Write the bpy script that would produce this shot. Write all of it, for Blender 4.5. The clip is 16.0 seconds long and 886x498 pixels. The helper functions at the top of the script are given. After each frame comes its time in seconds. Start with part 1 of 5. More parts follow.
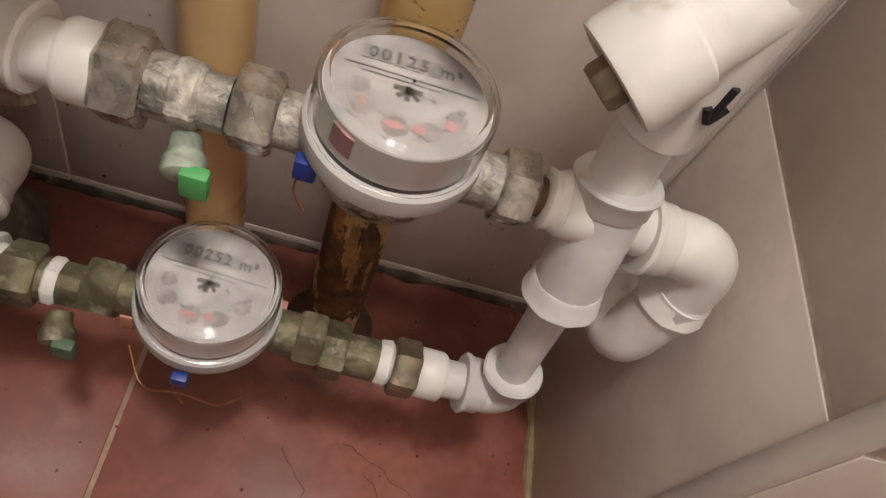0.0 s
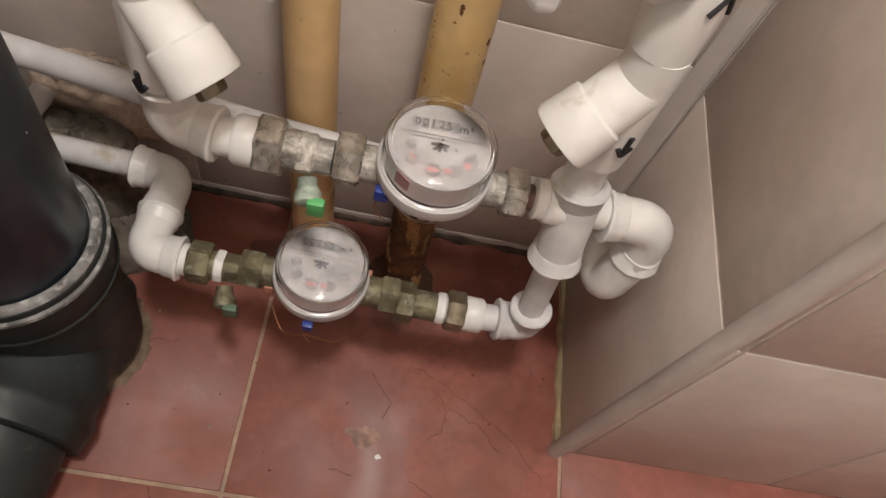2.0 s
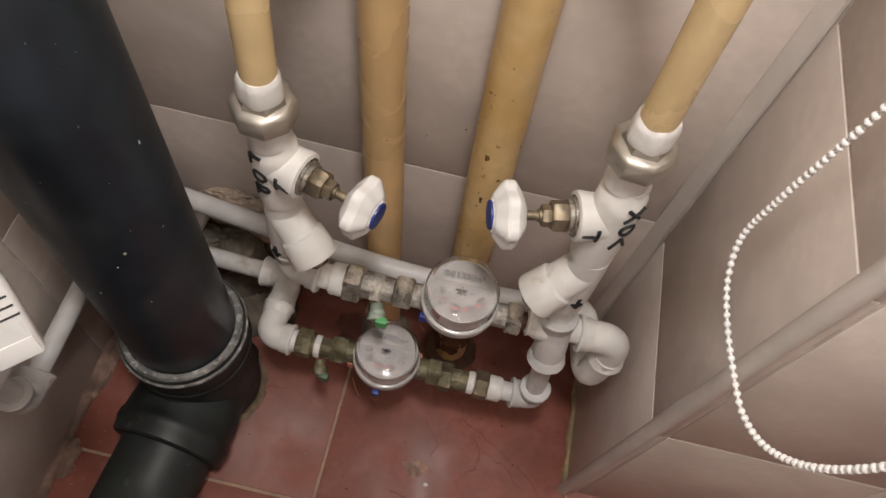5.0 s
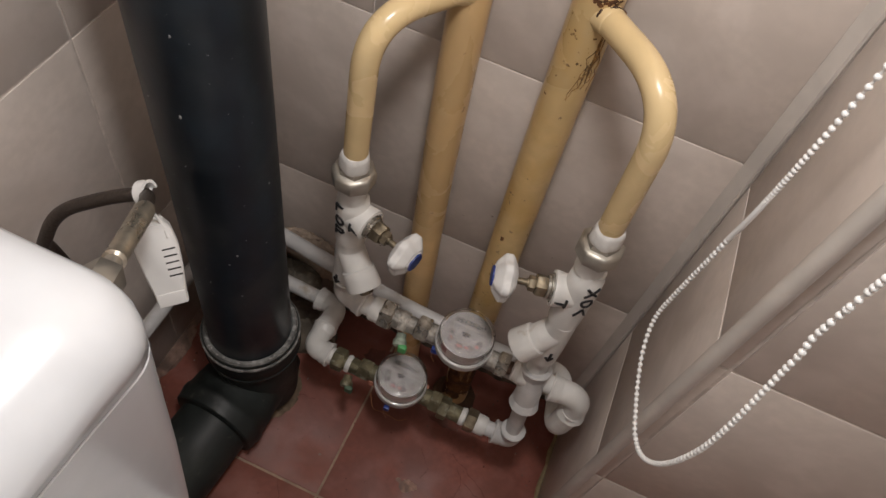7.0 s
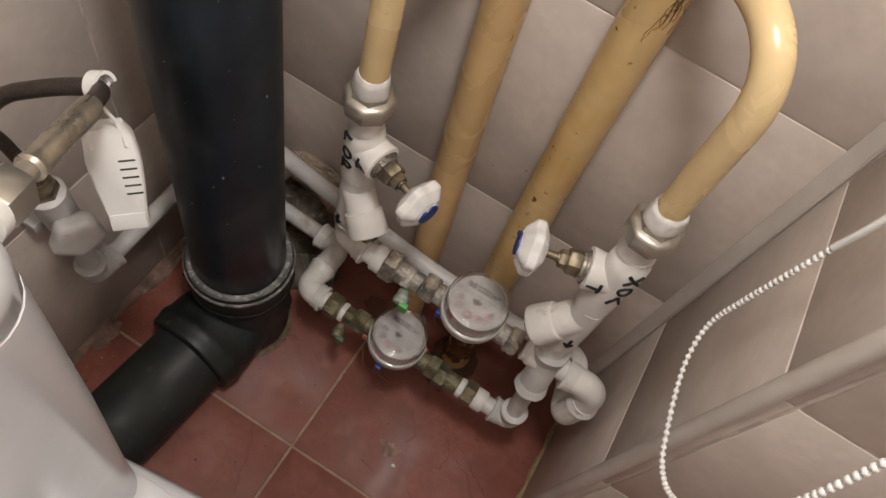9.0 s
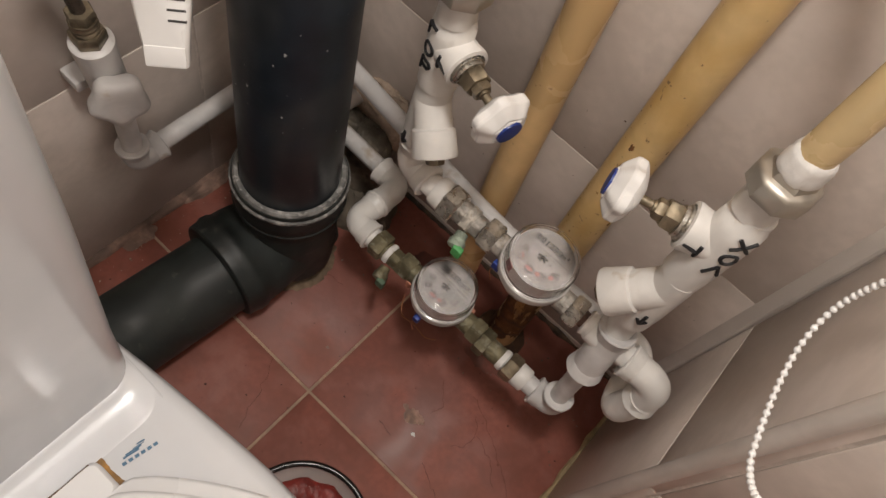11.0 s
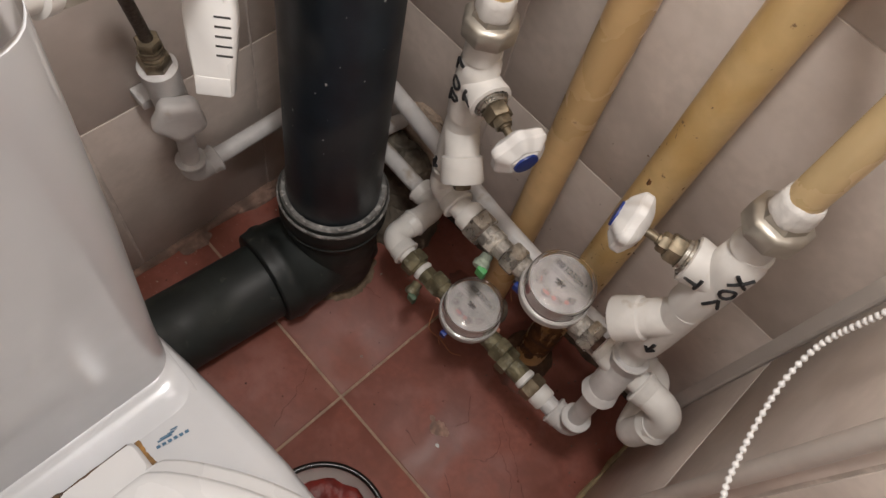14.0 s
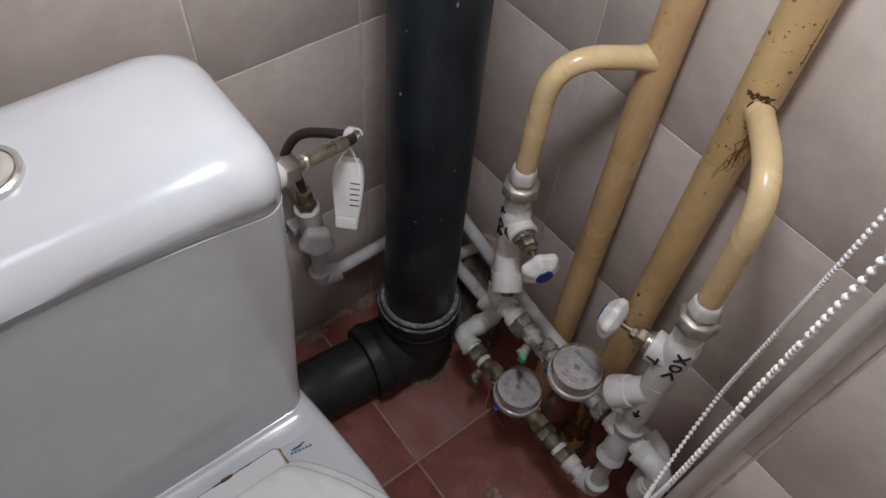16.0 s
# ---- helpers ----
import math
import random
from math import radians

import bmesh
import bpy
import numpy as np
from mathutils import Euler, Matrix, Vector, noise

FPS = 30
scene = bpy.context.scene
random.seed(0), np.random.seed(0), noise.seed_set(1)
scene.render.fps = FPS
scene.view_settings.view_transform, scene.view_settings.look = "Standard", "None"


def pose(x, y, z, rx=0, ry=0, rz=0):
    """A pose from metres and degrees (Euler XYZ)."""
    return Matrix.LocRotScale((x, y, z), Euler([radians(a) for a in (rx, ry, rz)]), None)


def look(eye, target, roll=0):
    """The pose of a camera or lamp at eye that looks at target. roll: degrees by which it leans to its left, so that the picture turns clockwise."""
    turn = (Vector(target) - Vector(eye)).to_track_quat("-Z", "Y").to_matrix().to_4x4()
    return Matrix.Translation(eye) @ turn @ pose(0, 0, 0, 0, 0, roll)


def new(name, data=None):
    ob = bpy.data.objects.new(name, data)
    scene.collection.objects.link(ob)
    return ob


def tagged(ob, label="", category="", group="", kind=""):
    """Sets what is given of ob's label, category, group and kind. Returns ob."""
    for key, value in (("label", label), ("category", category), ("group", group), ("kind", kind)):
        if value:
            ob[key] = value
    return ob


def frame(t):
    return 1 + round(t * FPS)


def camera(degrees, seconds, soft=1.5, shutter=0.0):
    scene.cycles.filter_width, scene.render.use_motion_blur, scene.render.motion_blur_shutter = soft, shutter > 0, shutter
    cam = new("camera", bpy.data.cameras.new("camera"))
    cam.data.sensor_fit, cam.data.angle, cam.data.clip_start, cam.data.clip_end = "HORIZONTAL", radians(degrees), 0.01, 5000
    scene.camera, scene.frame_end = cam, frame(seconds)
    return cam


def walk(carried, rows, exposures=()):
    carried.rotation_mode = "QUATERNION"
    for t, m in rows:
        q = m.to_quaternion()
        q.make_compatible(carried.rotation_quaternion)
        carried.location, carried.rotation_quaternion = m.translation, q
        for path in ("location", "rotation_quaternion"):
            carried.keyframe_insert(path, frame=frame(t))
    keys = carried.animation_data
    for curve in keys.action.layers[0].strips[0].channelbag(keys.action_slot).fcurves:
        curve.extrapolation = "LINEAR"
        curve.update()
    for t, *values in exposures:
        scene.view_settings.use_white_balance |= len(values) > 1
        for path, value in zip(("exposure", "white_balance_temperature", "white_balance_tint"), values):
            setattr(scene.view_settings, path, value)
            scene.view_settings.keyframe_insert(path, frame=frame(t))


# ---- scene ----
cam = camera(63.8, 16.0)
PATH = [
    (0, (-0.2109, -0.1094, 0.5134), (-0.0286, 0.4519, -0.2939), 30.36),
    (0.5, (-0.2250, -0.1257, 0.5235), (-0.0448, 0.4325, -0.2864), 30.21),
    (1, (-0.2372, -0.1501, 0.5687), (-0.0871, 0.3997, -0.2530), 27.38),
    (1.5, (-0.2351, -0.1609, 0.6115), (-0.1022, 0.3594, -0.2321), 24.67),
    (2, (-0.2260, -0.1751, 0.6673), (-0.1107, 0.3063, -0.2016), 22.96),
    (2.5, (-0.2180, -0.1803, 0.7206), (-0.1176, 0.2708, -0.1662), 22.30),
    (3, (-0.2101, -0.1845, 0.7765), (-0.1442, 0.2504, -0.1216), 19.38),
    (3.5, (-0.1920, -0.1850, 0.8139), (-0.1401, 0.2295, -0.0946), 17.79),
    (4, (-0.1995, -0.1889, 0.8653), (-0.1904, 0.2459, -0.0352), 13.65),
    (4.5, (-0.2051, -0.1905, 0.8869), (-0.1979, 0.2537, -0.0090), 13.75),
    (5, (-0.2115, -0.1974, 0.9100), (-0.2187, 0.2779, 0.0302), 12.46),
    (7.5, (-0.1698, -0.3399, 1.0905), (-0.2790, 0.2183, 0.2679), 16.26),
    (8, (-0.1763, -0.3183, 1.0568), (-0.2768, 0.2042, 0.2101), 17.21),
    (8.5, (-0.1846, -0.2717, 1.0138), (-0.2678, 0.2297, 0.1526), 20.50),
    (9, (-0.1882, -0.2549, 0.9887), (-0.2729, 0.2284, 0.1173), 23.25),
    (9.5, (-0.1752, -0.2611, 0.9498), (-0.2828, 0.1988, 0.0684), 26.58),
    (12, (-0.1588, -0.2562, 0.8588), (-0.3194, 0.1839, -0.0247), 24.87),
    (12.5, (-0.1514, -0.2442, 0.8500), (-0.2952, 0.1892, -0.0397), 24.47),
    (13, (-0.1568, -0.2384, 0.8635), (-0.3228, 0.2002, -0.0196), 21.98),
    (13.5, (-0.1536, -0.2430, 0.8821), (-0.3538, 0.1887, 0.0025), 21.62),
    (14, (-0.1378, -0.2524, 0.9217), (-0.3635, 0.1494, 0.0342), 19.50),
    (14.5, (-0.1184, -0.2586, 0.9745), (-0.3881, 0.1189, 0.0887), 15.00),
    (15, (-0.1076, -0.2571, 1.0261), (-0.4067, 0.1235, 0.1511), 10.75),
    (15.5, (-0.0608, -0.2903, 1.0943), (-0.4240, 0.1103, 0.2532), 7.84),
    (16, (0.0009, -0.3467, 1.1481), (-0.4352, 0.0457, 0.3382), 5.71),
]
walk(cam, [(t, look(eye, target, roll)) for t, eye, target, roll in PATH], [(0, 1.25, 6350, 10), (0.5, 1.30, 6350, 10), (1.5, 1.35, 6300, 10), (2.5, 1.18, 6250, 10), (5, 0.80, 6200, 10), (7.5, 0.08, 6050, 10), (8.5, 0.32, 6200, 10), (9.5, 0.6, 6350, 10), (12.5, 0.75, 6400, 10), (14, 0.60, 6150, 10), (15, 0.2, 5980, 10), (15.5, -0.05, 5720, 10), (16, -0.15, 5500, 9)])

# ---- light ----
world = bpy.data.worlds.new("world")
scene.world = world
world.use_nodes = True
world.node_tree.nodes["Background"].inputs["Color"].default_value = (0.9, 0.85, 0.8, 1)
world.node_tree.nodes["Background"].inputs["Strength"].default_value = 0.15


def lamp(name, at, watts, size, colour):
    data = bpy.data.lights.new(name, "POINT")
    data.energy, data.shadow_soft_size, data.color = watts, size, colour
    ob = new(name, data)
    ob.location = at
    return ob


def fill_panel(at, turn, wide, high, watts, colour):
    data = bpy.data.lights.new("side_fill_light", "AREA")
    data.shape, data.size, data.size_y, data.energy, data.color = "RECTANGLE", wide, high, watts, colour
    ob = new("side_fill_light", data)
    ob.matrix_world = pose(*at, *turn)
    return ob


# a fixed lamp stands in for the torch that moves with the camera
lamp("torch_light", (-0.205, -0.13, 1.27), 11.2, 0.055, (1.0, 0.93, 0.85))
# added overhead fill that lifts the shadows; no lamp is seen there
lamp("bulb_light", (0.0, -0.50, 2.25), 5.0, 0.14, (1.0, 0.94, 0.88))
# added side fill for the cistern front; the east wall has no opening
fill_panel((0.785, -0.075, 1.0), (0, 90, 0), 1.9, 0.13, 0.7, (1.0, 0.95, 0.90))


# ---- materials ----
def material(name, colour, rough=0.5, metal=0.0, vary=0.12, grain=40.0, blotch=6.0, bump=0.15, spots=None, spot_scale=30.0,
             spot_at=0.62, piece=0.0, coat=0.0, fleck=None, soil=None, swirl=1.0, soft=0.06):
    """A surface of one colour with fine grain, broad blotches, relief and, where given, spots or soiling of another colour."""
    m = bpy.data.materials.new(name)
    m.use_nodes = True
    nt = m.node_tree
    n, l = nt.nodes, nt.links
    b = n["Principled BSDF"]
    b.inputs["Metallic"].default_value = metal
    b.inputs["Coat Weight"].default_value = coat
    b.inputs["Coat Roughness"].default_value = 0.15
    co = n.new("ShaderNodeTexCoord").outputs["Object"]
    if piece:
        info = n.new("ShaderNodeObjectInfo")
        shift = n.new("ShaderNodeVectorMath")
        shift.operation = "MULTIPLY_ADD"
        l.new(info.outputs["Random"], shift.inputs[0])
        shift.inputs[1].default_value = (17.0, 11.0, 23.0)
        l.new(co, shift.inputs[2])
        co = shift.outputs[0]

    def tex(scale, detail=4.0, distort=0.0):
        t = n.new("ShaderNodeTexNoise")
        t.inputs["Scale"].default_value, t.inputs["Detail"].default_value = scale, detail
        t.inputs["Distortion"].default_value = distort
        l.new(co, t.inputs["Vector"])
        return t.outputs["Fac"]

    def mix(fac, a, c, kind="MIX"):
        x = n.new("ShaderNodeMix")
        x.data_type, x.blend_type = "RGBA", kind
        for s, v in ((x.inputs[0], fac), (x.inputs[6], a), (x.inputs[7], c)):
            if isinstance(v, (int, float)):
                s.default_value = v
            elif isinstance(v, tuple):
                s.default_value = (*v, 1)
            else:
                l.new(v, s)
        return x.outputs[2]

    def ramp(fac, lo, hi, a=0.0, c=1.0):
        x = n.new("ShaderNodeMapRange")
        x.interpolation_type = "SMOOTHSTEP"
        l.new(fac, x.inputs[0])
        for i, v in enumerate((lo, hi, a, c)):
            x.inputs[i + 1].default_value = v
        return x.outputs[0]

    fine, broad = tex(grain, 6.0), tex(blotch, 5.0, 0.8)
    dark = tuple(c * (1 - 2 * vary) for c in colour)
    light = tuple(min(1, c * (1 + vary)) for c in colour)
    col = mix(ramp(broad, 0.3, 0.7), dark, light)
    col = mix(ramp(fine, 0.3, 0.7, 0, 0.5), col, dark)
    if fleck:
        col = mix(ramp(tex(blotch * 2.3, 8.0, swirl), 0.46, 0.74, 0, 0.8), col, fleck)
    if soil:
        col = mix(ramp(tex(9.0, 8.0, 0.4), 0.48, 0.7, 0, 0.75), col, soil)
    if spots:
        col = mix(ramp(tex(spot_scale, 5.0, 0.3), spot_at, spot_at + soft, 0, 0.9), col, spots)
    if piece:
        hsv = n.new("ShaderNodeHueSaturation")
        l.new(ramp(info.outputs["Random"], 0, 1, 1 - piece, 1 + piece), hsv.inputs["Value"])
        l.new(col, hsv.inputs["Color"])
        col = hsv.outputs[0]
    l.new(col, b.inputs["Base Color"])
    l.new(ramp(broad, 0.3, 0.7, rough * 0.8, min(1, rough * 1.25)), b.inputs["Roughness"])
    bp = n.new("ShaderNodeBump")
    bp.inputs["Strength"].default_value, bp.inputs["Distance"].default_value = bump, 0.002
    l.new(fine, bp.inputs["Height"])
    l.new(bp.outputs[0], b.inputs["Normal"])
    return m


WALL_TILE = material("glazed_wall_tile", (0.600, 0.525, 0.470), 0.36, vary=0.07, grain=90, blotch=8, bump=0.04, piece=0.03, fleck=(0.635, 0.56, 0.51), swirl=0.0)
FLOOR_TILE = material("red_floor_tile", (0.270, 0.086, 0.060), 0.52, vary=0.15, grain=120, blotch=11, bump=0.12, piece=0.04, fleck=(0.30, 0.118, 0.092), soil=(0.2, 0.064, 0.04), swirl=0.1)
GROUT = material("pale_grout", (0.40, 0.28, 0.20), 0.9, vary=0.15, grain=200, blotch=30, bump=0.5)
WALL_GROUT = material("white_grout", (0.655, 0.58, 0.525), 0.9, vary=0.12, grain=200, blotch=30, bump=0.4)
PLASTER = material("plaster", (0.6, 0.56, 0.52), 0.9, vary=0.08)
MORTAR = material("grey_mortar", (0.20, 0.165, 0.125), 0.95, vary=0.25, grain=70, blotch=14, bump=0.9, spots=(0.3, 0.25, 0.2), spot_scale=26)
BEAD = material("white_trim_plastic", (0.57, 0.52, 0.475), 0.4, vary=0.08, blotch=12, bump=0.05)
BEIGE = material("beige_pipe_paint", (0.63, 0.425, 0.205), 0.32, vary=0.07, grain=60, blotch=10, bump=0.12, spots=(0.22, 0.11, 0.04), spot_scale=55, spot_at=0.69)
BEIGE_OLD = material("worn_beige_pipe_paint", (0.60, 0.425, 0.20), 0.32, vary=0.1, grain=70, blotch=10, bump=0.3, spots=(0.16, 0.09, 0.04), spot_scale=110, spot_at=0.655, soil=(0.50, 0.31, 0.10))
BEIGE_PALE = material("pale_beige_pipe_paint", (0.66, 0.50, 0.27), 0.25, vary=0.06, grain=60, blotch=14, bump=0.1, spots=(0.3, 0.18, 0.08), spot_scale=60, spot_at=0.73)
PP = material("white_plastic_pipe", (0.70, 0.68, 0.65), 0.38, vary=0.06, grain=80, blotch=22, bump=0.06, spots=(0.42, 0.34, 0.25), spot_scale=38, spot_at=0.64, soft=0.14)
PP_GREY = material("greyish_plastic_pipe", (0.60, 0.585, 0.575), 0.4, vary=0.08, grain=80, blotch=22, bump=0.08, spots=(0.33, 0.26, 0.18), spot_scale=34, spot_at=0.60, soft=0.16)
HANDLE = material("white_handle_plastic", (0.76, 0.75, 0.735), 0.3, vary=0.04, bump=0.05)
BLUE = material("blue_plastic", (0.014, 0.04, 0.24), 0.4)
NICKEL = material("dull_nickel", (0.52, 0.495, 0.445), 0.30, metal=0.85, vary=0.16, grain=160, blotch=110, bump=0.3, spots=(0.62, 0.59, 0.53), spot_scale=210, spot_at=0.60, fleck=(0.33, 0.295, 0.235), soft=0.12)
NICKEL_CLEAN = material("smooth_dull_nickel", (0.47, 0.44, 0.385), 0.40, metal=0.85, vary=0.07, grain=120, blotch=40, bump=0.05)
DULL_BRASS = material("dirty_nickel_brass", (0.30, 0.25, 0.175), 0.45, metal=0.75, vary=0.25, grain=120, blotch=60, bump=0.3)
OLD_BRASS = material("limed_green_brass", (0.20, 0.175, 0.105), 0.55, metal=0.5, vary=0.22, grain=150, blotch=70, bump=0.6, spots=(0.33, 0.32, 0.25), spot_scale=130, spot_at=0.52, soft=0.25)
SCALE = material("limescaled_silver", (0.40, 0.37, 0.33), 0.5, metal=0.45, vary=0.3, grain=220, blotch=90, bump=1.0, spots=(0.22, 0.18, 0.13), spot_scale=140, spot_at=0.6, soft=0.12)
CHROME = material("chrome", (0.74, 0.72, 0.69), 0.24, metal=0.8, vary=0.05, bump=0.05)
TAPE = material("thread_tape", (0.76, 0.74, 0.71), 0.6, vary=0.08, grain=200, bump=0.3)
BLACK_PIPE = material("black_plastic_pipe", (0.010, 0.017, 0.025), 0.38, vary=0.25, grain=50, blotch=8, bump=0.12, spots=(0.38, 0.38, 0.37), spot_scale=190, spot_at=0.725, soil=(0.028, 0.032, 0.035))
BLACK_DIRTY = material("dusty_black_fitting", (0.012, 0.0160, 0.0145), 0.58, vary=0.3, grain=60, blotch=14, bump=0.2, spots=(0.085, 0.080, 0.064), spot_scale=45, spot_at=0.62, soft=0.15, soil=(0.028, 0.031, 0.026))
RING = material("limed_rubber_ring", (0.22, 0.215, 0.205), 0.7, vary=0.3, grain=120, blotch=40, bump=0.5, spots=(0.48, 0.465, 0.44), spot_scale=110, spot_at=0.52, soft=0.2)
CERAMIC = material("white_ceramic", (0.565, 0.575, 0.595), 0.2, vary=0.03, blotch=5, bump=0.0, coat=0.25)
SEAT = material("white_seat_plastic", (0.69, 0.69, 0.695), 0.25, vary=0.03, bump=0.02)
RUST = material("rust_stain", (0.33, 0.17, 0.04), 0.7, vary=0.35, blotch=60, bump=0.3)
RUST_DARK = material("dark_rust_stain", (0.13, 0.075, 0.035), 0.7, vary=0.35, blotch=60, bump=0.3)
METER = material("meter_grey_plastic", (0.44, 0.42, 0.405), 0.4, vary=0.08, bump=0.1)
DIAL = material("meter_dial_face", (0.21, 0.196, 0.190), 0.6, vary=0.14, grain=150, blotch=50, bump=0.0, spots=(0.27, 0.24, 0.235), spot_scale=90, spot_at=0.66)
INK = material("black_ink_and_gap_shade", (0.012, 0.012, 0.014), 0.6, vary=0.05, bump=0.0)
INK_PALE = material("washed_out_ink", (0.135, 0.125, 0.122), 0.7, vary=0.2, blotch=120, bump=0.0)
INK_GREY = material("faded_ink_and_slot_shade", (0.05, 0.047, 0.047), 0.7, vary=0.1, bump=0.0)
RED_INK = material("faded_red_ink", (0.25, 0.115, 0.113), 0.6, vary=0.15, bump=0.0)
LOGO_BLUE = material("blue_print", (0.06, 0.15, 0.25), 0.4, vary=0.1, bump=0.0)
GREEN = material("green_seal_plastic", (0.09, 0.38, 0.12), 0.4, vary=0.15)
GREEN_PALE = material("pale_green_seal", (0.30, 0.35, 0.28), 0.5, vary=0.3, blotch=60)
GREEN_OLD = material("dusty_green_seal", (0.12, 0.2, 0.12), 0.6, vary=0.25)
TAPE_DIRTY = material("limed_thread_tape", (0.56, 0.52, 0.46), 0.55, metal=0.25, vary=0.25, grain=220, blotch=120, bump=1.0, spots=(0.30, 0.25, 0.19), spot_scale=170, spot_at=0.58, soft=0.15)
PINKISH = material("oxidised_copper", (0.24, 0.14, 0.105), 0.6, metal=0.4, vary=0.3, grain=160, blotch=80, bump=0.5)
COPPER = material("copper_wire", (0.35, 0.15, 0.07), 0.4, metal=0.8)
HOSE = material("dark_grey_hose", (0.09, 0.07, 0.058), 0.45, metal=0.3, vary=0.3, grain=300, bump=0.5)
ENAMEL = material("white_enamel", (0.72, 0.70, 0.67), 0.2, vary=0.06, bump=0.05)
ENAMEL_BLACK = material("black_enamel", (0.02, 0.018, 0.018), 0.25, vary=0.2, spots=(0.3, 0.28, 0.26), spot_scale=80, spot_at=0.68)
RED_CLOTH = material("wet_red_cloth", (0.27, 0.022, 0.013), 0.45, vary=0.3, grain=120, blotch=30, bump=0.8)
PINK = material("pink_rubber", (0.6, 0.26, 0.17), 0.6, vary=0.15)
CHALK = material("chalk_smear", (0.46, 0.36, 0.28), 0.95, vary=0.2, grain=200, bump=0.2)
SMEAR = material("faint_chalk_smear", (0.37, 0.23, 0.18), 0.9, vary=0.25, grain=200, blotch=60, bump=0.1)
DIRT = material("dark_dirt", (0.155, 0.052, 0.036), 0.9, vary=0.3)


def glass(name, colour, rough):
    m = bpy.data.materials.new(name)
    m.use_nodes = True
    b = m.node_tree.nodes["Principled BSDF"]
    b.inputs["Base Color"].default_value = (*colour, 1)
    b.inputs["Roughness"].default_value = rough
    b.inputs["Transmission Weight"].default_value = 1.0
    b.inputs["IOR"].default_value = 1.42
    return m


CLEAR = glass("clear_plastic", (0.97, 0.96, 0.95), 0.07)


# ---- mesh tools ----
def frame_of(axis):
    z = Vector(axis).normalized()
    x = z.orthogonal().normalized()
    return x, z.cross(x), z


def lathe(bm, prof, org, axis, segs=28, turn=0.0, squash=None):
    """Turns a profile of (distance along the axis, radius) round the axis; six segments make a hexagon."""
    x, y, z = frame_of(axis)
    org = Vector(org)
    rings = []
    for s, r in prof:
        ring = []
        for k in range(segs):
            a = 2 * math.pi * k / segs + turn
            q = r * (squash(a) if squash else 1)
            ring.append(bm.verts.new(org + z * s + (x * math.cos(a) + y * math.sin(a)) * q))
        rings.append(ring)
    for a, b in zip(rings, rings[1:]):
        for k in range(segs):
            bm.faces.new((a[k], a[(k + 1) % segs], b[(k + 1) % segs], b[k]))
    if prof[0] != prof[-1]:
        bm.faces.new(rings[0][::-1])
        bm.faces.new(rings[-1])
    return bm


def rounded(points, radius, steps=7):
    """A polyline with its corners rounded."""
    p = [Vector(q) for q in points]
    out = [p[0]]
    for a, b, c in zip(p, p[1:], p[2:]):
        u, v = (a - b), (c - b)
        d = min(radius, u.length * 0.49, v.length * 0.49)
        s, e = b + u.normalized() * d, b + v.normalized() * d
        for k in range(steps + 1):
            f = k / steps
            out.append(s.lerp(b, f).lerp(b.lerp(e, f), f))
    out.append(p[-1])
    return out


def sweep(bm, points, r, segs=16, closed=False, caps=True):
    """A round bar along points; r is a number or one radius for each point."""
    p = [Vector(q) for q in points]
    n = len(p)
    rad = r if isinstance(r, (list, tuple)) else [r] * n
    ways = []
    for i in range(n):
        a, b = (p[i - 1], p[(i + 1) % n]) if closed else (p[max(i - 1, 0)], p[min(i + 1, n - 1)])
        ways.append((b - a).normalized())
    x = ways[0].orthogonal().normalized()
    rings = []
    for i in range(n):
        x = (x - ways[i] * x.dot(ways[i])).normalized()
        y = ways[i].cross(x)
        rings.append([bm.verts.new(p[i] + (x * math.cos(2 * math.pi * k / segs) + y * math.sin(2 * math.pi * k / segs)) * rad[i]) for k in range(segs)])
    pairs = list(zip(rings, rings[1:])) + ([(rings[-1], rings[0])] if closed else [])
    for a, b in pairs:
        for k in range(segs):
            bm.faces.new((a[k], a[(k + 1) % segs], b[(k + 1) % segs], b[k]))
    if caps and not closed:
        bm.faces.new(rings[0][::-1])
        bm.faces.new(rings[-1])
    return bm


def loft(bm, loops, cap=True):
    rings = [[bm.verts.new(v) for v in loop] for loop in loops]
    n = len(rings[0])
    for a, b in zip(rings, rings[1:]):
        for k in range(n):
            bm.faces.new((a[k], a[(k + 1) % n], b[(k + 1) % n], b[k]))
    if cap:
        bm.faces.new(rings[0][::-1])
        bm.faces.new(rings[-1])
    return bm


def rrect(x0, x1, y0, y1, r, z, n=6):
    """A rounded rectangle at height z."""
    out = []
    for cx, cy, a0 in ((x1 - r, y1 - r, 0), (x0 + r, y1 - r, 90), (x0 + r, y0 + r, 180), (x1 - r, y0 + r, 270)):
        for k in range(n + 1):
            a = radians(a0 + 90 * k / n)
            out.append(Vector((cx + r * math.cos(a), cy + r * math.sin(a), z)))
    return out


def box(bm, lo, hi, bevel=0.0, m=None):
    (x0, y0, z0), (x1, y1, z1) = lo, hi
    v = [bm.verts.new((m @ Vector(q)) if m else q) for q in ((x0, y0, z0), (x1, y0, z0), (x1, y1, z0), (x0, y1, z0), (x0, y0, z1), (x1, y0, z1), (x1, y1, z1), (x0, y1, z1))]
    f = [bm.faces.new([v[i] for i in q]) for q in ((3, 2, 1, 0), (4, 5, 6, 7), (0, 1, 5, 4), (1, 2, 6, 5), (2, 3, 7, 6), (3, 0, 4, 7))]
    if bevel:
        bmesh.ops.bevel(bm, geom=list({e for q in f for e in q.edges}), offset=bevel, segments=2, affect="EDGES", profile=0.6)
    return bm


